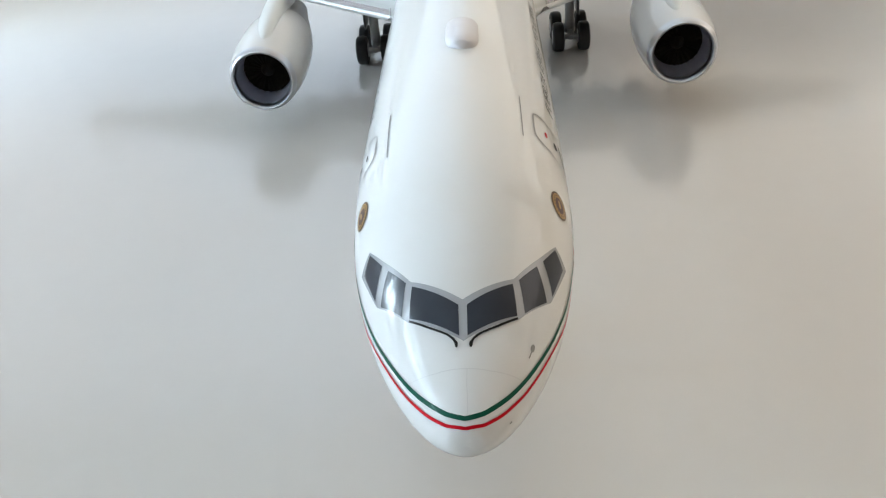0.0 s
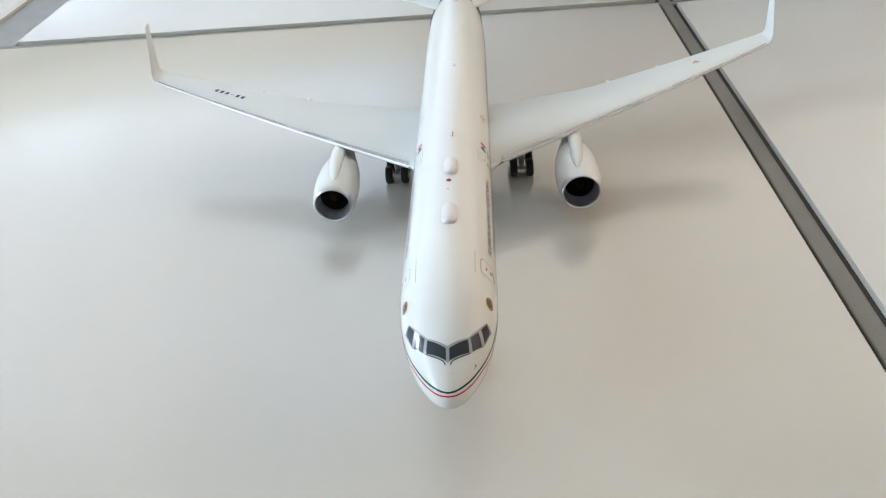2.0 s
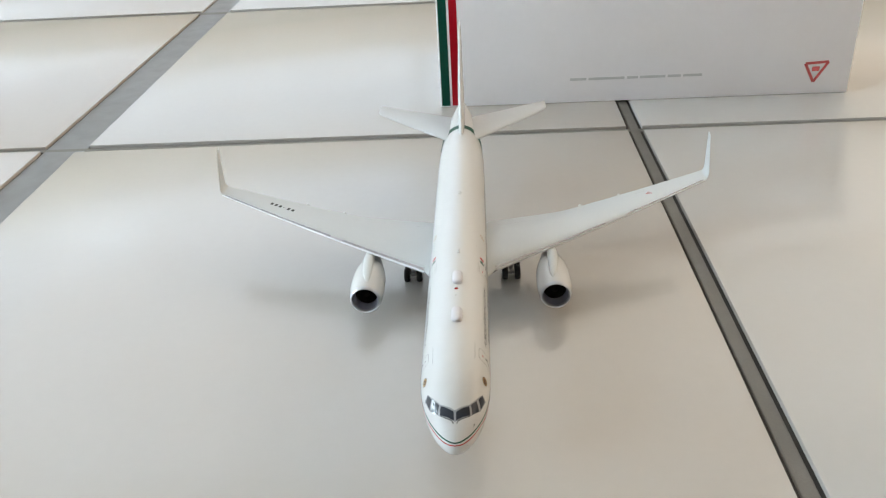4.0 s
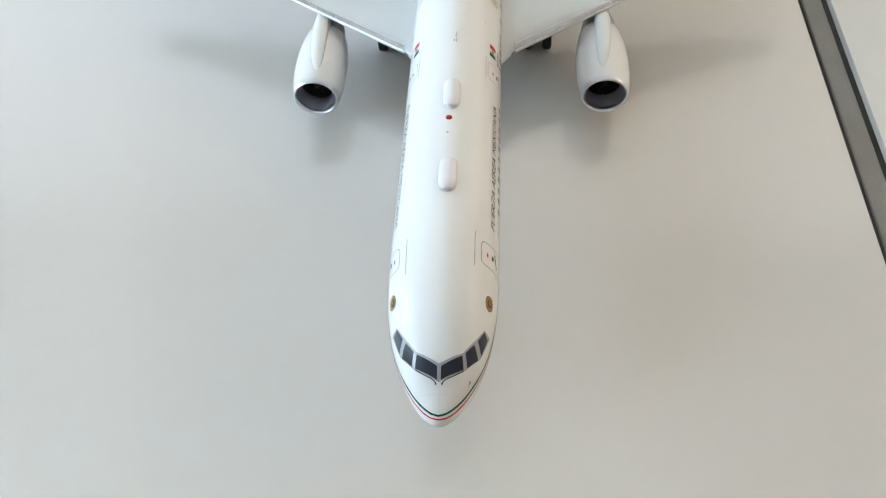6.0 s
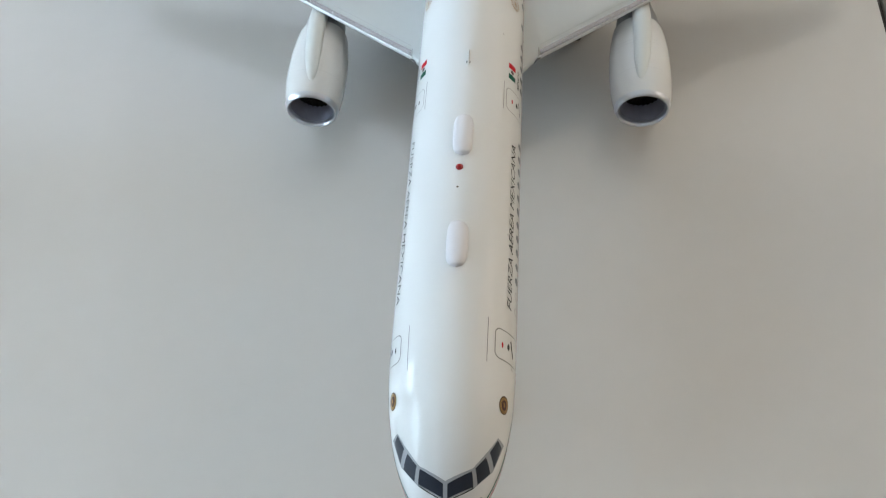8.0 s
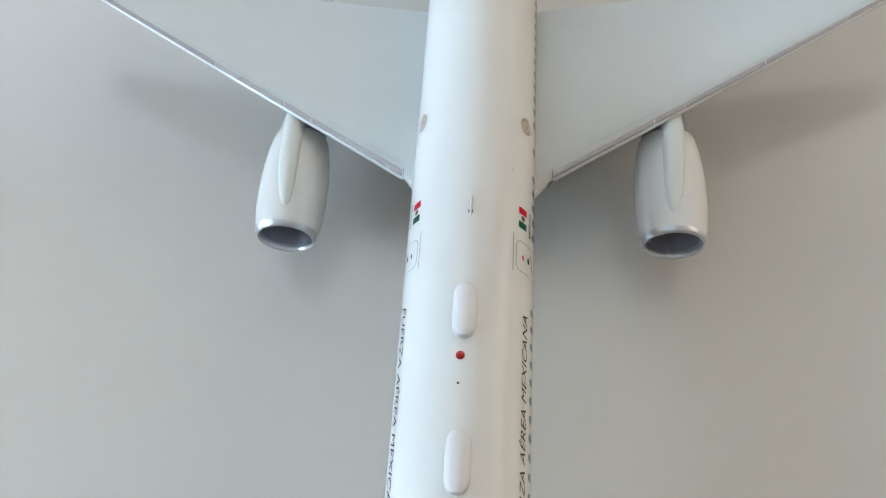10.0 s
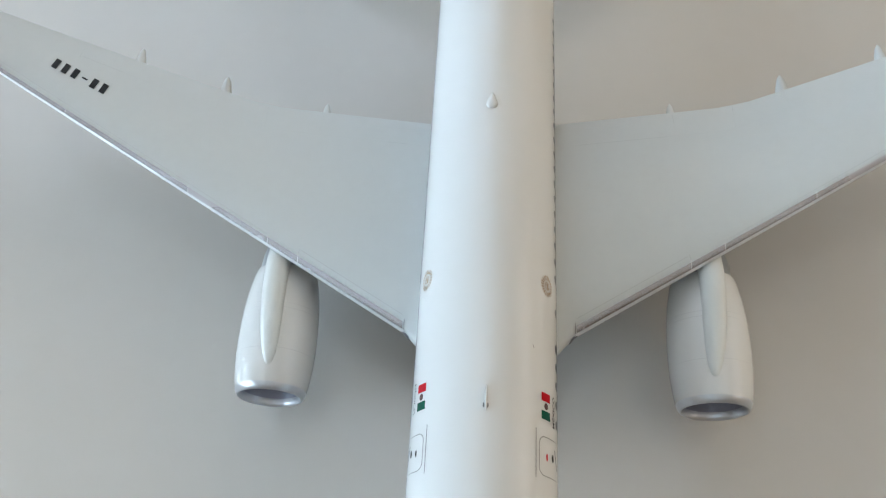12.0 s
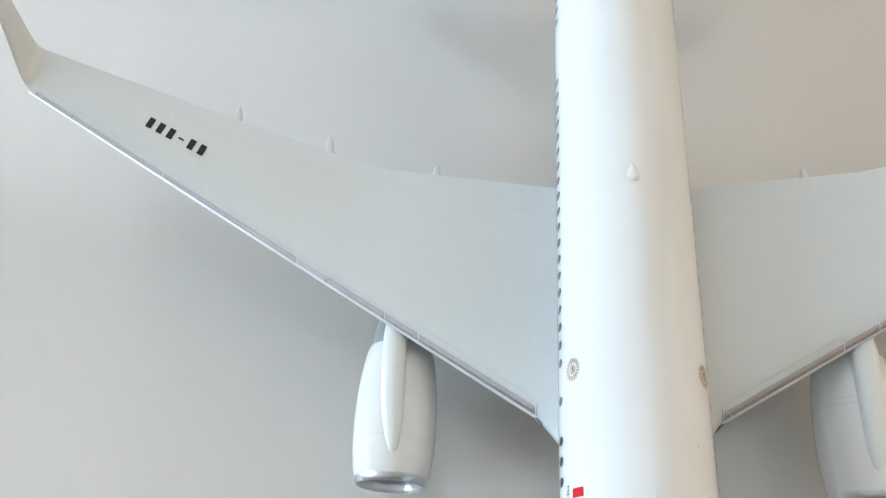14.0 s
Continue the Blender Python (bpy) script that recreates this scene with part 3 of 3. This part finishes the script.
spine_dome(55.9, 64.1, 1.6, 1.15, 0.5)
spine_dome(75.9, 84.2, 1.6, 1.15, 0.4)
bm = bmesh.new()
skin(bm, [[(0.62 * math.cos(t) * math.sin(2 * math.pi * i / 20), 73.7 + 0.62 * math.cos(t) * math.cos(2 * math.pi * i / 20), 31.2 + 0.42 * math.sin(t))
           for i in range(20)] for t in [math.pi / 2 * k / 6 for k in range(6)]], True, True)
part("beacon", bm, BEACON_RED, plane, "red beacon light", base=BASE)
bm = bmesh.new()
disc(bm, 69.95, 0.2, 0.18, 1.1, 0.05, n=12)
part("beacon_dot", bm, GOLD_DARK, fuselage, base=BASE)
bm = bmesh.new()
rings = []
for k in range(5):
    z, chord, thick = 31.1 + 0.19 * k, 1.9 - 0.2 * k, 0.24 - 0.045 * k
    rings.append([(0.4 + thick * math.sin(t), 95.75 + 0.2 * k + chord * math.cos(t), z) for t in [2 * math.pi * i / 16 for i in range(16)]])
skin(bm, rings)
blade = part("blade_antenna", bm, WHITE, plane, "white blade antenna", base=BASE)
bm = bmesh.new()
for a in (1.5, 4.5):
    disc(bm, 95.05, a, 0.32, 0.7, 0.06, rings=2, n=12)
part("antenna_foot", bm, LINE_GREY, blade, "dark grey marks at the foot", base=BASE)
bm = bmesh.new()
rings = []
for k in range(8):
    c, h = math.cos(math.pi / 2 * k / 7.2), math.sin(math.pi / 2 * k / 7.2)
    ring = []
    for i in range(28):
        t = 2 * math.pi * i / 28
        aft = max(0.0, math.cos(t))
        ring.append((0.86 * c * math.sin(t) * (1 - 0.5 * aft), 139.2 + (2.0 if aft else 0.95) * c * math.cos(t), 31.15 + 0.55 * h))
    rings.append(ring)
skin(bm, rings)
part("teardrop_antenna", bm, WHITE, plane, "white teardrop antenna", base=BASE)


# ---- wings ----
def airfoil(n=22):
    """Points of a section, from the trailing edge over the top to the leading edge and back: chord share, height share."""
    up = [(1 + math.cos(math.pi * k / n)) / 2 for k in range(n + 1)]

    def t(c):
        return 5 * (0.2969 * c ** 0.5 - 0.126 * c - 0.3516 * c ** 2 + 0.2843 * c ** 3 - 0.1036 * c ** 4)
    return [(c, t(c)) for c in up] + [(c, -0.75 * t(c)) for c in up[-2:0:-1]]


FOIL = airfoil()


def lofted(bm, sections):
    """sections: leading edge point, chord (along y), thickness share, normal (x, z)."""
    rings = []
    for (x, y, z), chord, thick, (nx, nz) in sections:
        rings.append([(x + nx * h * thick * chord, y + c * chord, z + nz * h * thick * chord) for c, h in FOIL])
    return skin(bm, rings)


def wing_z(x):
    return 15.0 + 0.085 * (x - 10.3) + 0.00042 * max(0, x - 25) ** 2


def wing_edges(x):
    """Leading and trailing edge at a span position."""
    lead = 109.9 + 0.592 * (x - 12.1) if x > 12.1 else 109.9 - 1.15 * (12.1 - x)
    if x < 37.9:
        trail = 147.0 + 0.07 * (x - 10)
    else:
        trail = 148.95 + 0.3305 * (x - 37.9)
    return lead, trail


def wing_top(x, y, lift=0.05):
    """A point on the wing's upper skin."""
    lead, trail = wing_edges(x)
    c = min(max((y - lead) / (trail - lead), 0.002), 1)
    t = 5 * (0.2969 * c ** 0.5 - 0.126 * c - 0.3516 * c ** 2 + 0.2843 * c ** 3 - 0.1036 * c ** 4)
    return wing_z(x) + thickness(x) * (trail - lead) * t + lift


def thickness(x):
    return 0.115 - 0.02 * min(1, (x - 8) / 87)


def wing_line(bm, side, points, width, lift=0.04, steps=10):
    rows = []
    pts = []
    for p, q in zip(points, points[1:]):
        pts += [(p[0] + (q[0] - p[0]) * k / steps, p[1] + (q[1] - p[1]) * k / steps) for k in range(steps)]
    pts.append(points[-1])
    for i, (x, y) in enumerate(pts):
        a, b = pts[max(i - 1, 0)], pts[min(i + 1, len(pts) - 1)]
        dx, dy = b[0] - a[0], b[1] - a[1]
        k = width / 2 / math.hypot(dx, dy)
        rows.append([(side * (x - dy * k), y + dx * k, wing_top(x - dy * k, y + dx * k, lift)), (side * (x + dy * k), y - dx * k, wing_top(x + dy * k, y - dx * k, lift))])
    return skin(bm, rows, closed=False, cap=False)


for side in (-1, 1):
    spans = [6.0, 8.9, 10.3, 12.1] + [14 + 2.39 * k for k in range(10)] + [37.9 + 2.2 * k for k in range(1, 25)] + [92.2, 93.9]
    bm = bmesh.new()
    lofted(bm, [((side * x, wing_edges(max(x, 8.0))[0], wing_z(x)), wing_edges(x)[1] - wing_edges(max(x, 8.0))[0], thickness(x), (0, 1)) for x in spans])
    wing = part("wing", bm, WING_GREY, plane, "pale grey swept wing", base=BASE)
    # polished strip along the leading edge
    bm = bmesh.new()
    rows = []
    for x in [12.3 + 1.0 * k for k in range(83)]:
        lead, trail = wing_edges(x)
        chord, th = trail - lead, thickness(x)
        ring = []
        for k in (1.0, 0.7, 0.45, 0.24, 0.09, 0.0, -0.12, -0.3):
            c = k * 0.28 / chord
            t = 5 * (0.2969 * abs(c) ** 0.5 - 0.126 * abs(c) - 0.3516 * c * c)
            h = t if c >= 0 else -0.75 * t
            ring.append((side * x, lead + abs(c) * chord - 0.05, wing_z(x) + h * th * chord + (0.05 if c > 0 else -0.02)))
        rows.append(ring)
    skin(bm, rows, closed=False, cap=False)
    part("leading_edge", bm, EDGE, wing, "bright leading edge strip", base=BASE)
    # slats: metal bands behind the edge, one from joint to joint
    for x0, x1 in ((12.6, 29.07), (29.13, 34.07), (34.13, 47.67), (47.73, 70.07), (70.13, 93.0)):
        bm = bmesh.new()
        rows = []
        for k in range(17):
            x = x0 + (x1 - x0) * k / 16
            lead = wing_edges(x)[0]
            deep = 1.25 - 0.35 * (x - 12) / 82
            rows.append([(side * x, lead + d, wing_top(x, lead + d, 0.075)) for d in [0.3 + (deep - 0.3) * j / 7 for j in range(8)]])
        skin(bm, rows, closed=False, cap=False)
        part("slat", bm, SLAT, wing, "brushed metal slat", base=BASE)
    # winglet
    bm = bmesh.new()
    z0 = wing_z(93.9)
    secs = []
    for x, dz, lead, trail, tilt in ((93.9, 0.0, 158.3, 167.45, 0), (94.6, 0.2, 159.2, 167.7, 20), (95.2, 0.8, 160.0, 168.0, 46), (95.6, 1.9, 160.9, 168.5, 68),
                                     (96.1, 6.0, 163.8, 169.9, 84), (96.6, 11.0, 167.0, 171.4, 86), (96.9, 14.1, 169.1, 172.3, 86), (96.9, 14.5, 170.1, 172.4, 86)):
        a = radians(tilt)
        secs.append(((side * x, lead, z0 + dz), trail - lead, 0.08, (-side * math.sin(a), math.cos(a))))
    lofted(bm, secs)
    part("winglet", bm, WING_GREY, wing, "upturned pale grey winglet", base=BASE)
    # panel joints
    bm = bmesh.new()
    wing_line(bm, side, [(12.6, 112.4), (28.6, 122.0)], 0.11)
    wing_line(bm, side, [(28.8, 122.3), (29.3, 120.6)], 0.09, steps=3)
    wing_line(bm, side, [(34.2, 124.6), (60, 140.1), (92, 159.3)], 0.06)
    part("slat_line", bm, PANEL_LINE, wing, "fine lines behind the slats", base=BASE)
    bm = bmesh.new()
    wing_line(bm, side, [(12, 142.3), (37.0, 144.0)], 0.09)
    wing_line(bm, side, [(10.5, 145.4), (20.5, 145.9)], 0.09)
    wing_line(bm, side, [(37.6, 144.4), (37.6, 148.6)], 0.12, steps=3)
    wing_line(bm, side, [(38.0, 144.6), (70, 156.3)], 0.07)
    wing_line(bm, side, [(46.2, 147.3), (45.6, 150.6)], 0.1, steps=3)
    wing_line(bm, side, [(70.5, 156.0), (70.2, 159.2)], 0.08, steps=3)
    wing_line(bm, side, [(28.6, 144.0), (28.3, 147.9)], 0.09, steps=3)
    part("panel_joint", bm, JOINT_GREY, wing, "fine wing panel joints", base=BASE)
    for x in (12.35, 29.1, 34.1, 47.7, 70.1):
        bm = bmesh.new()
        lead = wing_edges(x)[0]
        wing_line(bm, side, [(x, lead + 0.02), (x - 0.05, lead + 1.7 - 0.9 * (x - 12) / 82)], 0.11, 0.09, steps=6)
        part("slat_joint", bm, DOOR_GREY if x < 13 else WHITE, wing, base=BASE)
    # flap track fairings
    for x, y0, y1, r in ((28.3, 138, 150.9, 1.75), (45.8, 142, 155.4, 2.05), (61.2, 148.5, 160.2, 1.75)):
        bm = bmesh.new()
        z = wing_z(x) - 1.7
        n = 18
        rings = []
        for i in range(n + 1):
            u = i / n
            s = max(0.03, min(1, 5 * u) ** 0.5 * (1 - u) ** 0.5)
            rings.append([(side * x + r * s * math.sin(t), y0 + (y1 - y0) * u, z + 0.5 * u + 0.9 * r * s * math.cos(t)) for t in [2 * math.pi * j / 14 for j in range(14)]])
        skin(bm, rings)
        part("flap_track_fairing", bm, WING_GREY, wing, base=BASE)
    # rounded fairing where the leading edge meets the hull
    bm = bmesh.new()
    rings = []
    for k, (x, y, r) in enumerate(((7.6, 106.0, 0.7), (9.0, 107.0, 0.75), (10.4, 108.5, 0.7), (11.6, 109.8, 0.6), (12.2, 110.4, 0.4))):
        rings.append([(side * x - side * 0.4 * r * math.cos(t), y + 0.9 * r * math.cos(t) + 0.6, wing_z(10.5) + 0.15 + 1.0 * r * math.sin(t)) for t in [2 * math.pi * j / 16 for j in range(16)]])
    skin(bm, rings)
    part("root_fairing", bm, WHITE, wing, "white wing root fairing", base=BASE)

    # dark notch where the slat ends at the root
    bm = bmesh.new()
    z = wing_z(11.5) + 0.25
    path = [(12.75, 110.35, z - 0.25), (12.3, 109.95, z), (11.9, 109.55, z - 0.05), (11.5, 109.0, z - 0.3)]
    skin(bm, [[(side * (px + w * math.cos(t)), py, pz + w * math.sin(t)) for t in [2 * math.pi * j / 10 for j in range(10)]] for (px, py, pz), w in zip(path, (0.12, 0.24, 0.22, 0.08))])
    part("root_notch", bm, LINE_GREY, wing, "dark notch at the slat's end", base=BASE)

    # engine
    X, Z, E = side * 32.3 - 0.15, 9.95, 1.1
    bm = bmesh.new()
    turned(bm, [(101.2, 5.3), (101.6, 5.36), (102.5, 5.52), (105, 5.8), (108, 5.93), (111, 5.9), (114, 5.74), (116.5, 5.46), (118.5, 5.12), (119.7, 4.86), (120.15, 4.66), (120.2, 3.4)], (X, Z, E))
    engine = part("engine", bm, WHITE, plane, "white engine nacelle under the wing", base=BASE)
    bm = bmesh.new()
    turned(bm, [(101.22, 5.3), (100.95, 5.23), (100.6, 5.1), (100.3, 4.94), (100.15, 4.78), (100.15, 4.63), (100.35, 4.45), (100.65, 4.32), (101.3, 4.24)], (X, Z, E))
    part("inlet_ring", bm, CHROME, engine, "polished metal inlet ring", base=BASE)
    bm = bmesh.new()
    turned(bm, [(101.3, 4.24), (102.4, 4.05), (103.6, 3.9), (105.0, 3.82)], (X, Z, E))
    part("inlet_duct", bm, DUCT, engine, "metal inlet duct", base=BASE)
    bm = bmesh.new()
    turned(bm, [(104.8, 3.84), (104.8, 0.05)], (X, Z, E), n=32)
    turned(bm, [(104.7, 1.1), (104.2, 0.85), (103.7, 0.4), (103.5, 0.02)], (X, Z, E), n=24)
    part("fan", bm, FAN, engine, "dark fan with a pointed spinner", base=BASE)
    bm = bmesh.new()
    quad = [(1.1, 104.7, -0.12), (3.75, 104.75, -0.28), (3.75, 104.35, 0.28), (1.1, 104.45, 0.12)]
    bm.faces.new([bm.verts.new((X + w, y, Z + q)) for q, y, w in quad])
    bmesh.ops.solidify(bm, geom=bm.faces[:], thickness=0.06)
    one = part("fan_blade", bm, FAN, engine, base=(X, 0, Z), smooth=False)
    for k in range(24):
        ob = one if k == 0 else new("fan_blade", one.data)
        ob.parent = engine
        ob.location = ((X - BASE[0]) * MM, (E - BASE[1]) * MM, (Z - BASE[2]) * MM)
        ob.rotation_euler = (0, 2 * math.pi * k / 24, 0)
    bm = bmesh.new()
    turned(bm, [(119.9, 4.35), (123, 4.1), (126, 3.3), (131, 2.3), (132, 2.1), (131.5, 1.2), (136, 0.1)], (X, Z, E), n=36)
    part("exhaust", bm, EXHAUST, engine, "dark grey exhaust nozzle", base=BASE)
    bm = bmesh.new()
    for y, r in ((106.2, 5.866), (112.6, 5.82), (113.4, 5.765)):
        turned(bm, [(y - 0.04, r + 0.015), (y + 0.04, r + 0.015)], (X, Z, E), n=64)
    part("cowl_joint", bm, LINE_PALE, engine, "fine grey cowl joints", base=BASE)
    # pylon: a rounded fairing along the cowl's crown that runs under the leading edge
    bm = bmesh.new()
    rings = []
    for y, half, top in ((104.35, 0.15, 15.3), (104.55, 0.5, 15.5), (105.1, 0.82, 15.75), (106.4, 1.14, 16.08), (109, 1.48, 16.45), (112, 1.66, 16.75),
                         (116, 1.75, 16.95), (120, 1.75, 17.0), (122, 1.66, 16.7), (124, 1.5, 16.4), (130, 0.9, 15.8), (135, 0.4, 15.4)):
        # the fairing's tip points a little inboard
        cx = X - side * 0.6 * min(1, max(0, (114 - y) / 8.5)) + side * 0.2 * min(1, max(0, (y - 114) / 8))
        low = 14.6 if y < 110 else 12.0
        ring = [(cx - half, y, low)]
        for j in range(13):
            t = math.pi * j / 12
            ring.append((cx - half * math.cos(t), y, top - 0.75 * half + 0.75 * half * math.sin(t)))
        rings.append(ring + [(cx + half, y, low)])
    skin(bm, rings)
    part("pylon", bm, PYLON_GREY, engine, "pale grey engine pylon fairing", base=BASE)

    # main landing gear: a four-wheel bogie
    gx, gy = side * 18.2, 132.6
    bm = bmesh.new()
    bmesh.ops.create_cone(bm, cap_ends=True, segments=18, radius1=0.85, radius2=0.95, depth=12, matrix=Matrix.Translation((gx, gy, 8.4)))
    gear = part("main_gear_leg", bm, STRUT, plane, "grey main landing gear leg", base=BASE)
    # the leg's dark door, outboard of it
    bm = bmesh.new()
    box(bm, gx + side * 1.35 - 0.2, gx + side * 1.35 + 0.2, gy - 2.6, gy + 2.2, 6.4, 13.6, 0.15)
    part("gear_door", bm, DOOR_DARK, gear, "dark grey gear door", base=BASE)
    bm = bmesh.new()
    box(bm, gx - 0.55, gx + 0.55, gy - 3.6, gy + 3.6, 2.2, 3.2, 0.2)
    for dy in (-2.9, 2.9):
        bmesh.ops.create_cone(bm, cap_ends=True, segments=12, radius1=0.5, radius2=0.5, depth=4.4, matrix=Matrix.Translation((gx, gy + dy, 2.65)) @ Matrix.Rotation(math.pi / 2, 4, "Y"))
    part("bogie_beam", bm, STRUT, gear, base=BASE)
    for dx in (-2.3, 2.3):
        for dy in (-2.9, 2.9):
            bm = bmesh.new()
            prof = [(-1.05, 1.4), (-1.05, 2.1), (-0.85, 2.5), (-0.35, 2.65), (0.35, 2.65), (0.85, 2.5), (1.05, 2.1), (1.05, 1.4)]
            skin(bm, [[(gx + dx + w, gy + dy + r * math.sin(t), 2.65 + r * math.cos(t)) for t in [2 * math.pi * i / 28 for i in range(28)]] for w, r in prof])
            part("wheel", bm, RUBBER, gear, "black rubber tyre", base=BASE)
            bm = bmesh.new()
            skin(bm, [[(gx + dx + w, gy + dy + r * math.sin(t), 2.65 + r * math.cos(t)) for t in [2 * math.pi * i / 20 for i in range(20)]] for w, r in ((-1.1, 0.5), (-1.08, 1.3), (1.08, 1.3), (1.1, 0.5))])
            part("hub", bm, HUB, gear, "grey wheel hub", base=BASE)

    # tailplane
    bm = bmesh.new()
    lofted(bm, [((side * x, le, z), te - le, 0.10, (0, 1)) for x, le, te, z in ((3, 195.5, 226, 27.6), (7, 198.8, 227, 28.0), (20, 210, 231, 29.1), (32, 220.4, 235, 30.1), (37.4, 225.4, 236.8, 30.6), (38.2, 227.6, 236.8, 30.7))])
    part("tailplane", bm, TAIL_GREY, plane, "pale grey tailplane", base=BASE)

# registration marks as plain bars, and the small wing insignia
wing_left = [o for o in plane.children if o.name.startswith("wing")][0]
wing_right = [o for o in plane.children if o.name.startswith("wing")][1]
for k in range(6):
    bm = bmesh.new()
    u0 = k / 6 + 0.035
    u1 = (k + 1) / 6 - 0.04
    low, high = (0.42, 0.58) if k == 2 else (0.0, 1.0)
    corner = []
    for u, v in ((u0, low), (u1, low), (u1, high), (u0, high)):
        x = 64.0 + (74.7 - 64.0) * u + 0.55 * (0.5 - v)
        y = 148.9 + (154.3 - 148.9) * u + 1.85 * (v - 0.5) + 0.35
        corner.append((x, y))
    verts = []
    for i in range(5):
        row = []
        for j in range(5):
            a = [corner[0][q] + (corner[1][q] - corner[0][q]) * i / 4 for q in (0, 1)]
            b = [corner[3][q] + (corner[2][q] - corner[3][q]) * i / 4 for q in (0, 1)]
            x, y = (a[q] + (b[q] - a[q]) * j / 4 for q in (0, 1))
            row.append((-x, y, wing_top(x, y, 0.06)))
        verts.append(row)
    skin(bm, verts, closed=False, cap=False)
    part("registration_bar", bm, INK, wing_left, "black registration bar", base=BASE)
for nm, mat, grow, lift in (("insignia_red", RED, 1.0, 0.05), ("insignia_white", WHITE, 0.62, 0.07), ("insignia_green", GREEN, 0.32, 0.09)):
    bm = bmesh.new()
    cx, cy = 71.6, 153.6
    vs = []
    for k in range(3):
        t = radians(90 + 120 * k)
        x, y = cx + 1.4 * grow * math.cos(t), cy + 1.4 * grow * math.sin(t)
        vs.append(bm.verts.new((x, y, wing_top(x, y, lift))))
    bm.faces.new(vs)
    part(nm, bm, mat, wing_right, base=BASE)

# fin with its dorsal root
bm = bmesh.new()
rings = []
for z, le, te, th in ((29.5, 190, 238.5, 0.055), (31.5, 196.0, 238.8, 0.06), (35, 201.5, 239.5, 0.075), (45, 211.2, 241.6, 0.085), (56, 221.6, 244, 0.085), (65.5, 230.6, 246.2, 0.085), (67, 233.4, 246.4, 0.07)):
    rings.append([(h * th * (te - le), le + c * (te - le), z) for c, h in [(c, h if h > 0 else h / 0.75) for c, h in FOIL]])
skin(bm, rings)
part("fin", bm, WHITE, plane, "white tail fin", base=BASE)

# nose gear
bm = bmesh.new()
bmesh.ops.create_cone(bm, cap_ends=True, segments=16, radius1=0.6, radius2=0.65, depth=11, matrix=Matrix.Translation((0, 46, 7.3)))
nose_gear = part("nose_gear_leg", bm, STRUT, plane, "grey nose landing gear leg", base=BASE)
for dx in (-1.25, 1.25):
    bm = bmesh.new()
    prof = [(-0.7, 1.0), (-0.7, 1.5), (-0.45, 1.78), (0.45, 1.78), (0.7, 1.5), (0.7, 1.0)]
    skin(bm, [[(dx + w, 46 + r * math.sin(t), 1.78 + r * math.cos(t)) for t in [2 * math.pi * i / 24 for i in range(24)]] for w, r in prof])
    part("wheel", bm, RUBBER, nose_gear, "black rubber tyre", base=BASE)
bm = bmesh.new()
bmesh.ops.create_cone(bm, cap_ends=True, segments=10, radius1=0.4, radius2=0.4, depth=2.4, matrix=Matrix.Translation((0, 46, 1.9)) @ Matrix.Rotation(math.pi / 2, 4, "Y"))
part("axle", bm, HUB, nose_gear, base=BASE)

# ---- the white card box behind the tail ----
BX0, BX1, BY = -14.2, 211.5, 317.5
carton = tagged(new("cardboard_box", None), "white printed card box standing on the floor behind the tail", "box")
carton.location = (100 * MM, 350 * MM, 0)
CB = (100, 350, 0)
bm = bmesh.new()
box(bm, BX0, BX1, BY, BY + 120, 0.2, 78, bevel=0.6)
part("carton", bm, CARD, carton, base=CB)
for nm, mat, x0, x1 in (("green_strip", GREEN, -13.4, -8.8), ("red_strip", RED, -7.5, -3.2)):
    bm = bmesh.new()
    box(bm, x0, x1, BY - 0.12, BY + 0.05, 1.0, 77)
    part(nm, bm, mat, carton, nm.replace("_", " ") + " printed on the box", base=CB, smooth=False)
for x0, x1 in ((58.5, 67.5), (68.7, 88.5), (90.0, 96), (97, 111), (112.3, 119.5), (120.7, 131)):
    bm = bmesh.new()
    box(bm, x0, x1, BY - 0.12, BY + 0.05, 12.8, 14.2)
    part("print_bar", bm, PRINT_GREY, carton, "grey line of small print", base=CB, smooth=False)
bm = bmesh.new()
for (xa, za), (xb, zb) in (((186.4, 17.4), (198.8, 18.1)), ((198.8, 18.1), (192.0, 7.0)), ((192.0, 7.0), (186.4, 17.4))):
    dx, dz = xb - xa, zb - za
    k = 0.75 / math.hypot(dx, dz)
    vs = [bm.verts.new(p) for p in ((xa - dz * k, BY - 0.12, za + dx * k), (xb - dz * k, BY - 0.12, zb + dx * k), (xb + dz * k, BY - 0.12, zb - dx * k), (xa + dz * k, BY - 0.12, za - dx * k))]
    bm.faces.new(vs)
box(bm, 190.4, 194.4, BY - 0.11, BY, 13, 15.6)
part("triangle_mark", bm, PRINT_RED, carton, "red triangle mark", base=CB, smooth=False)
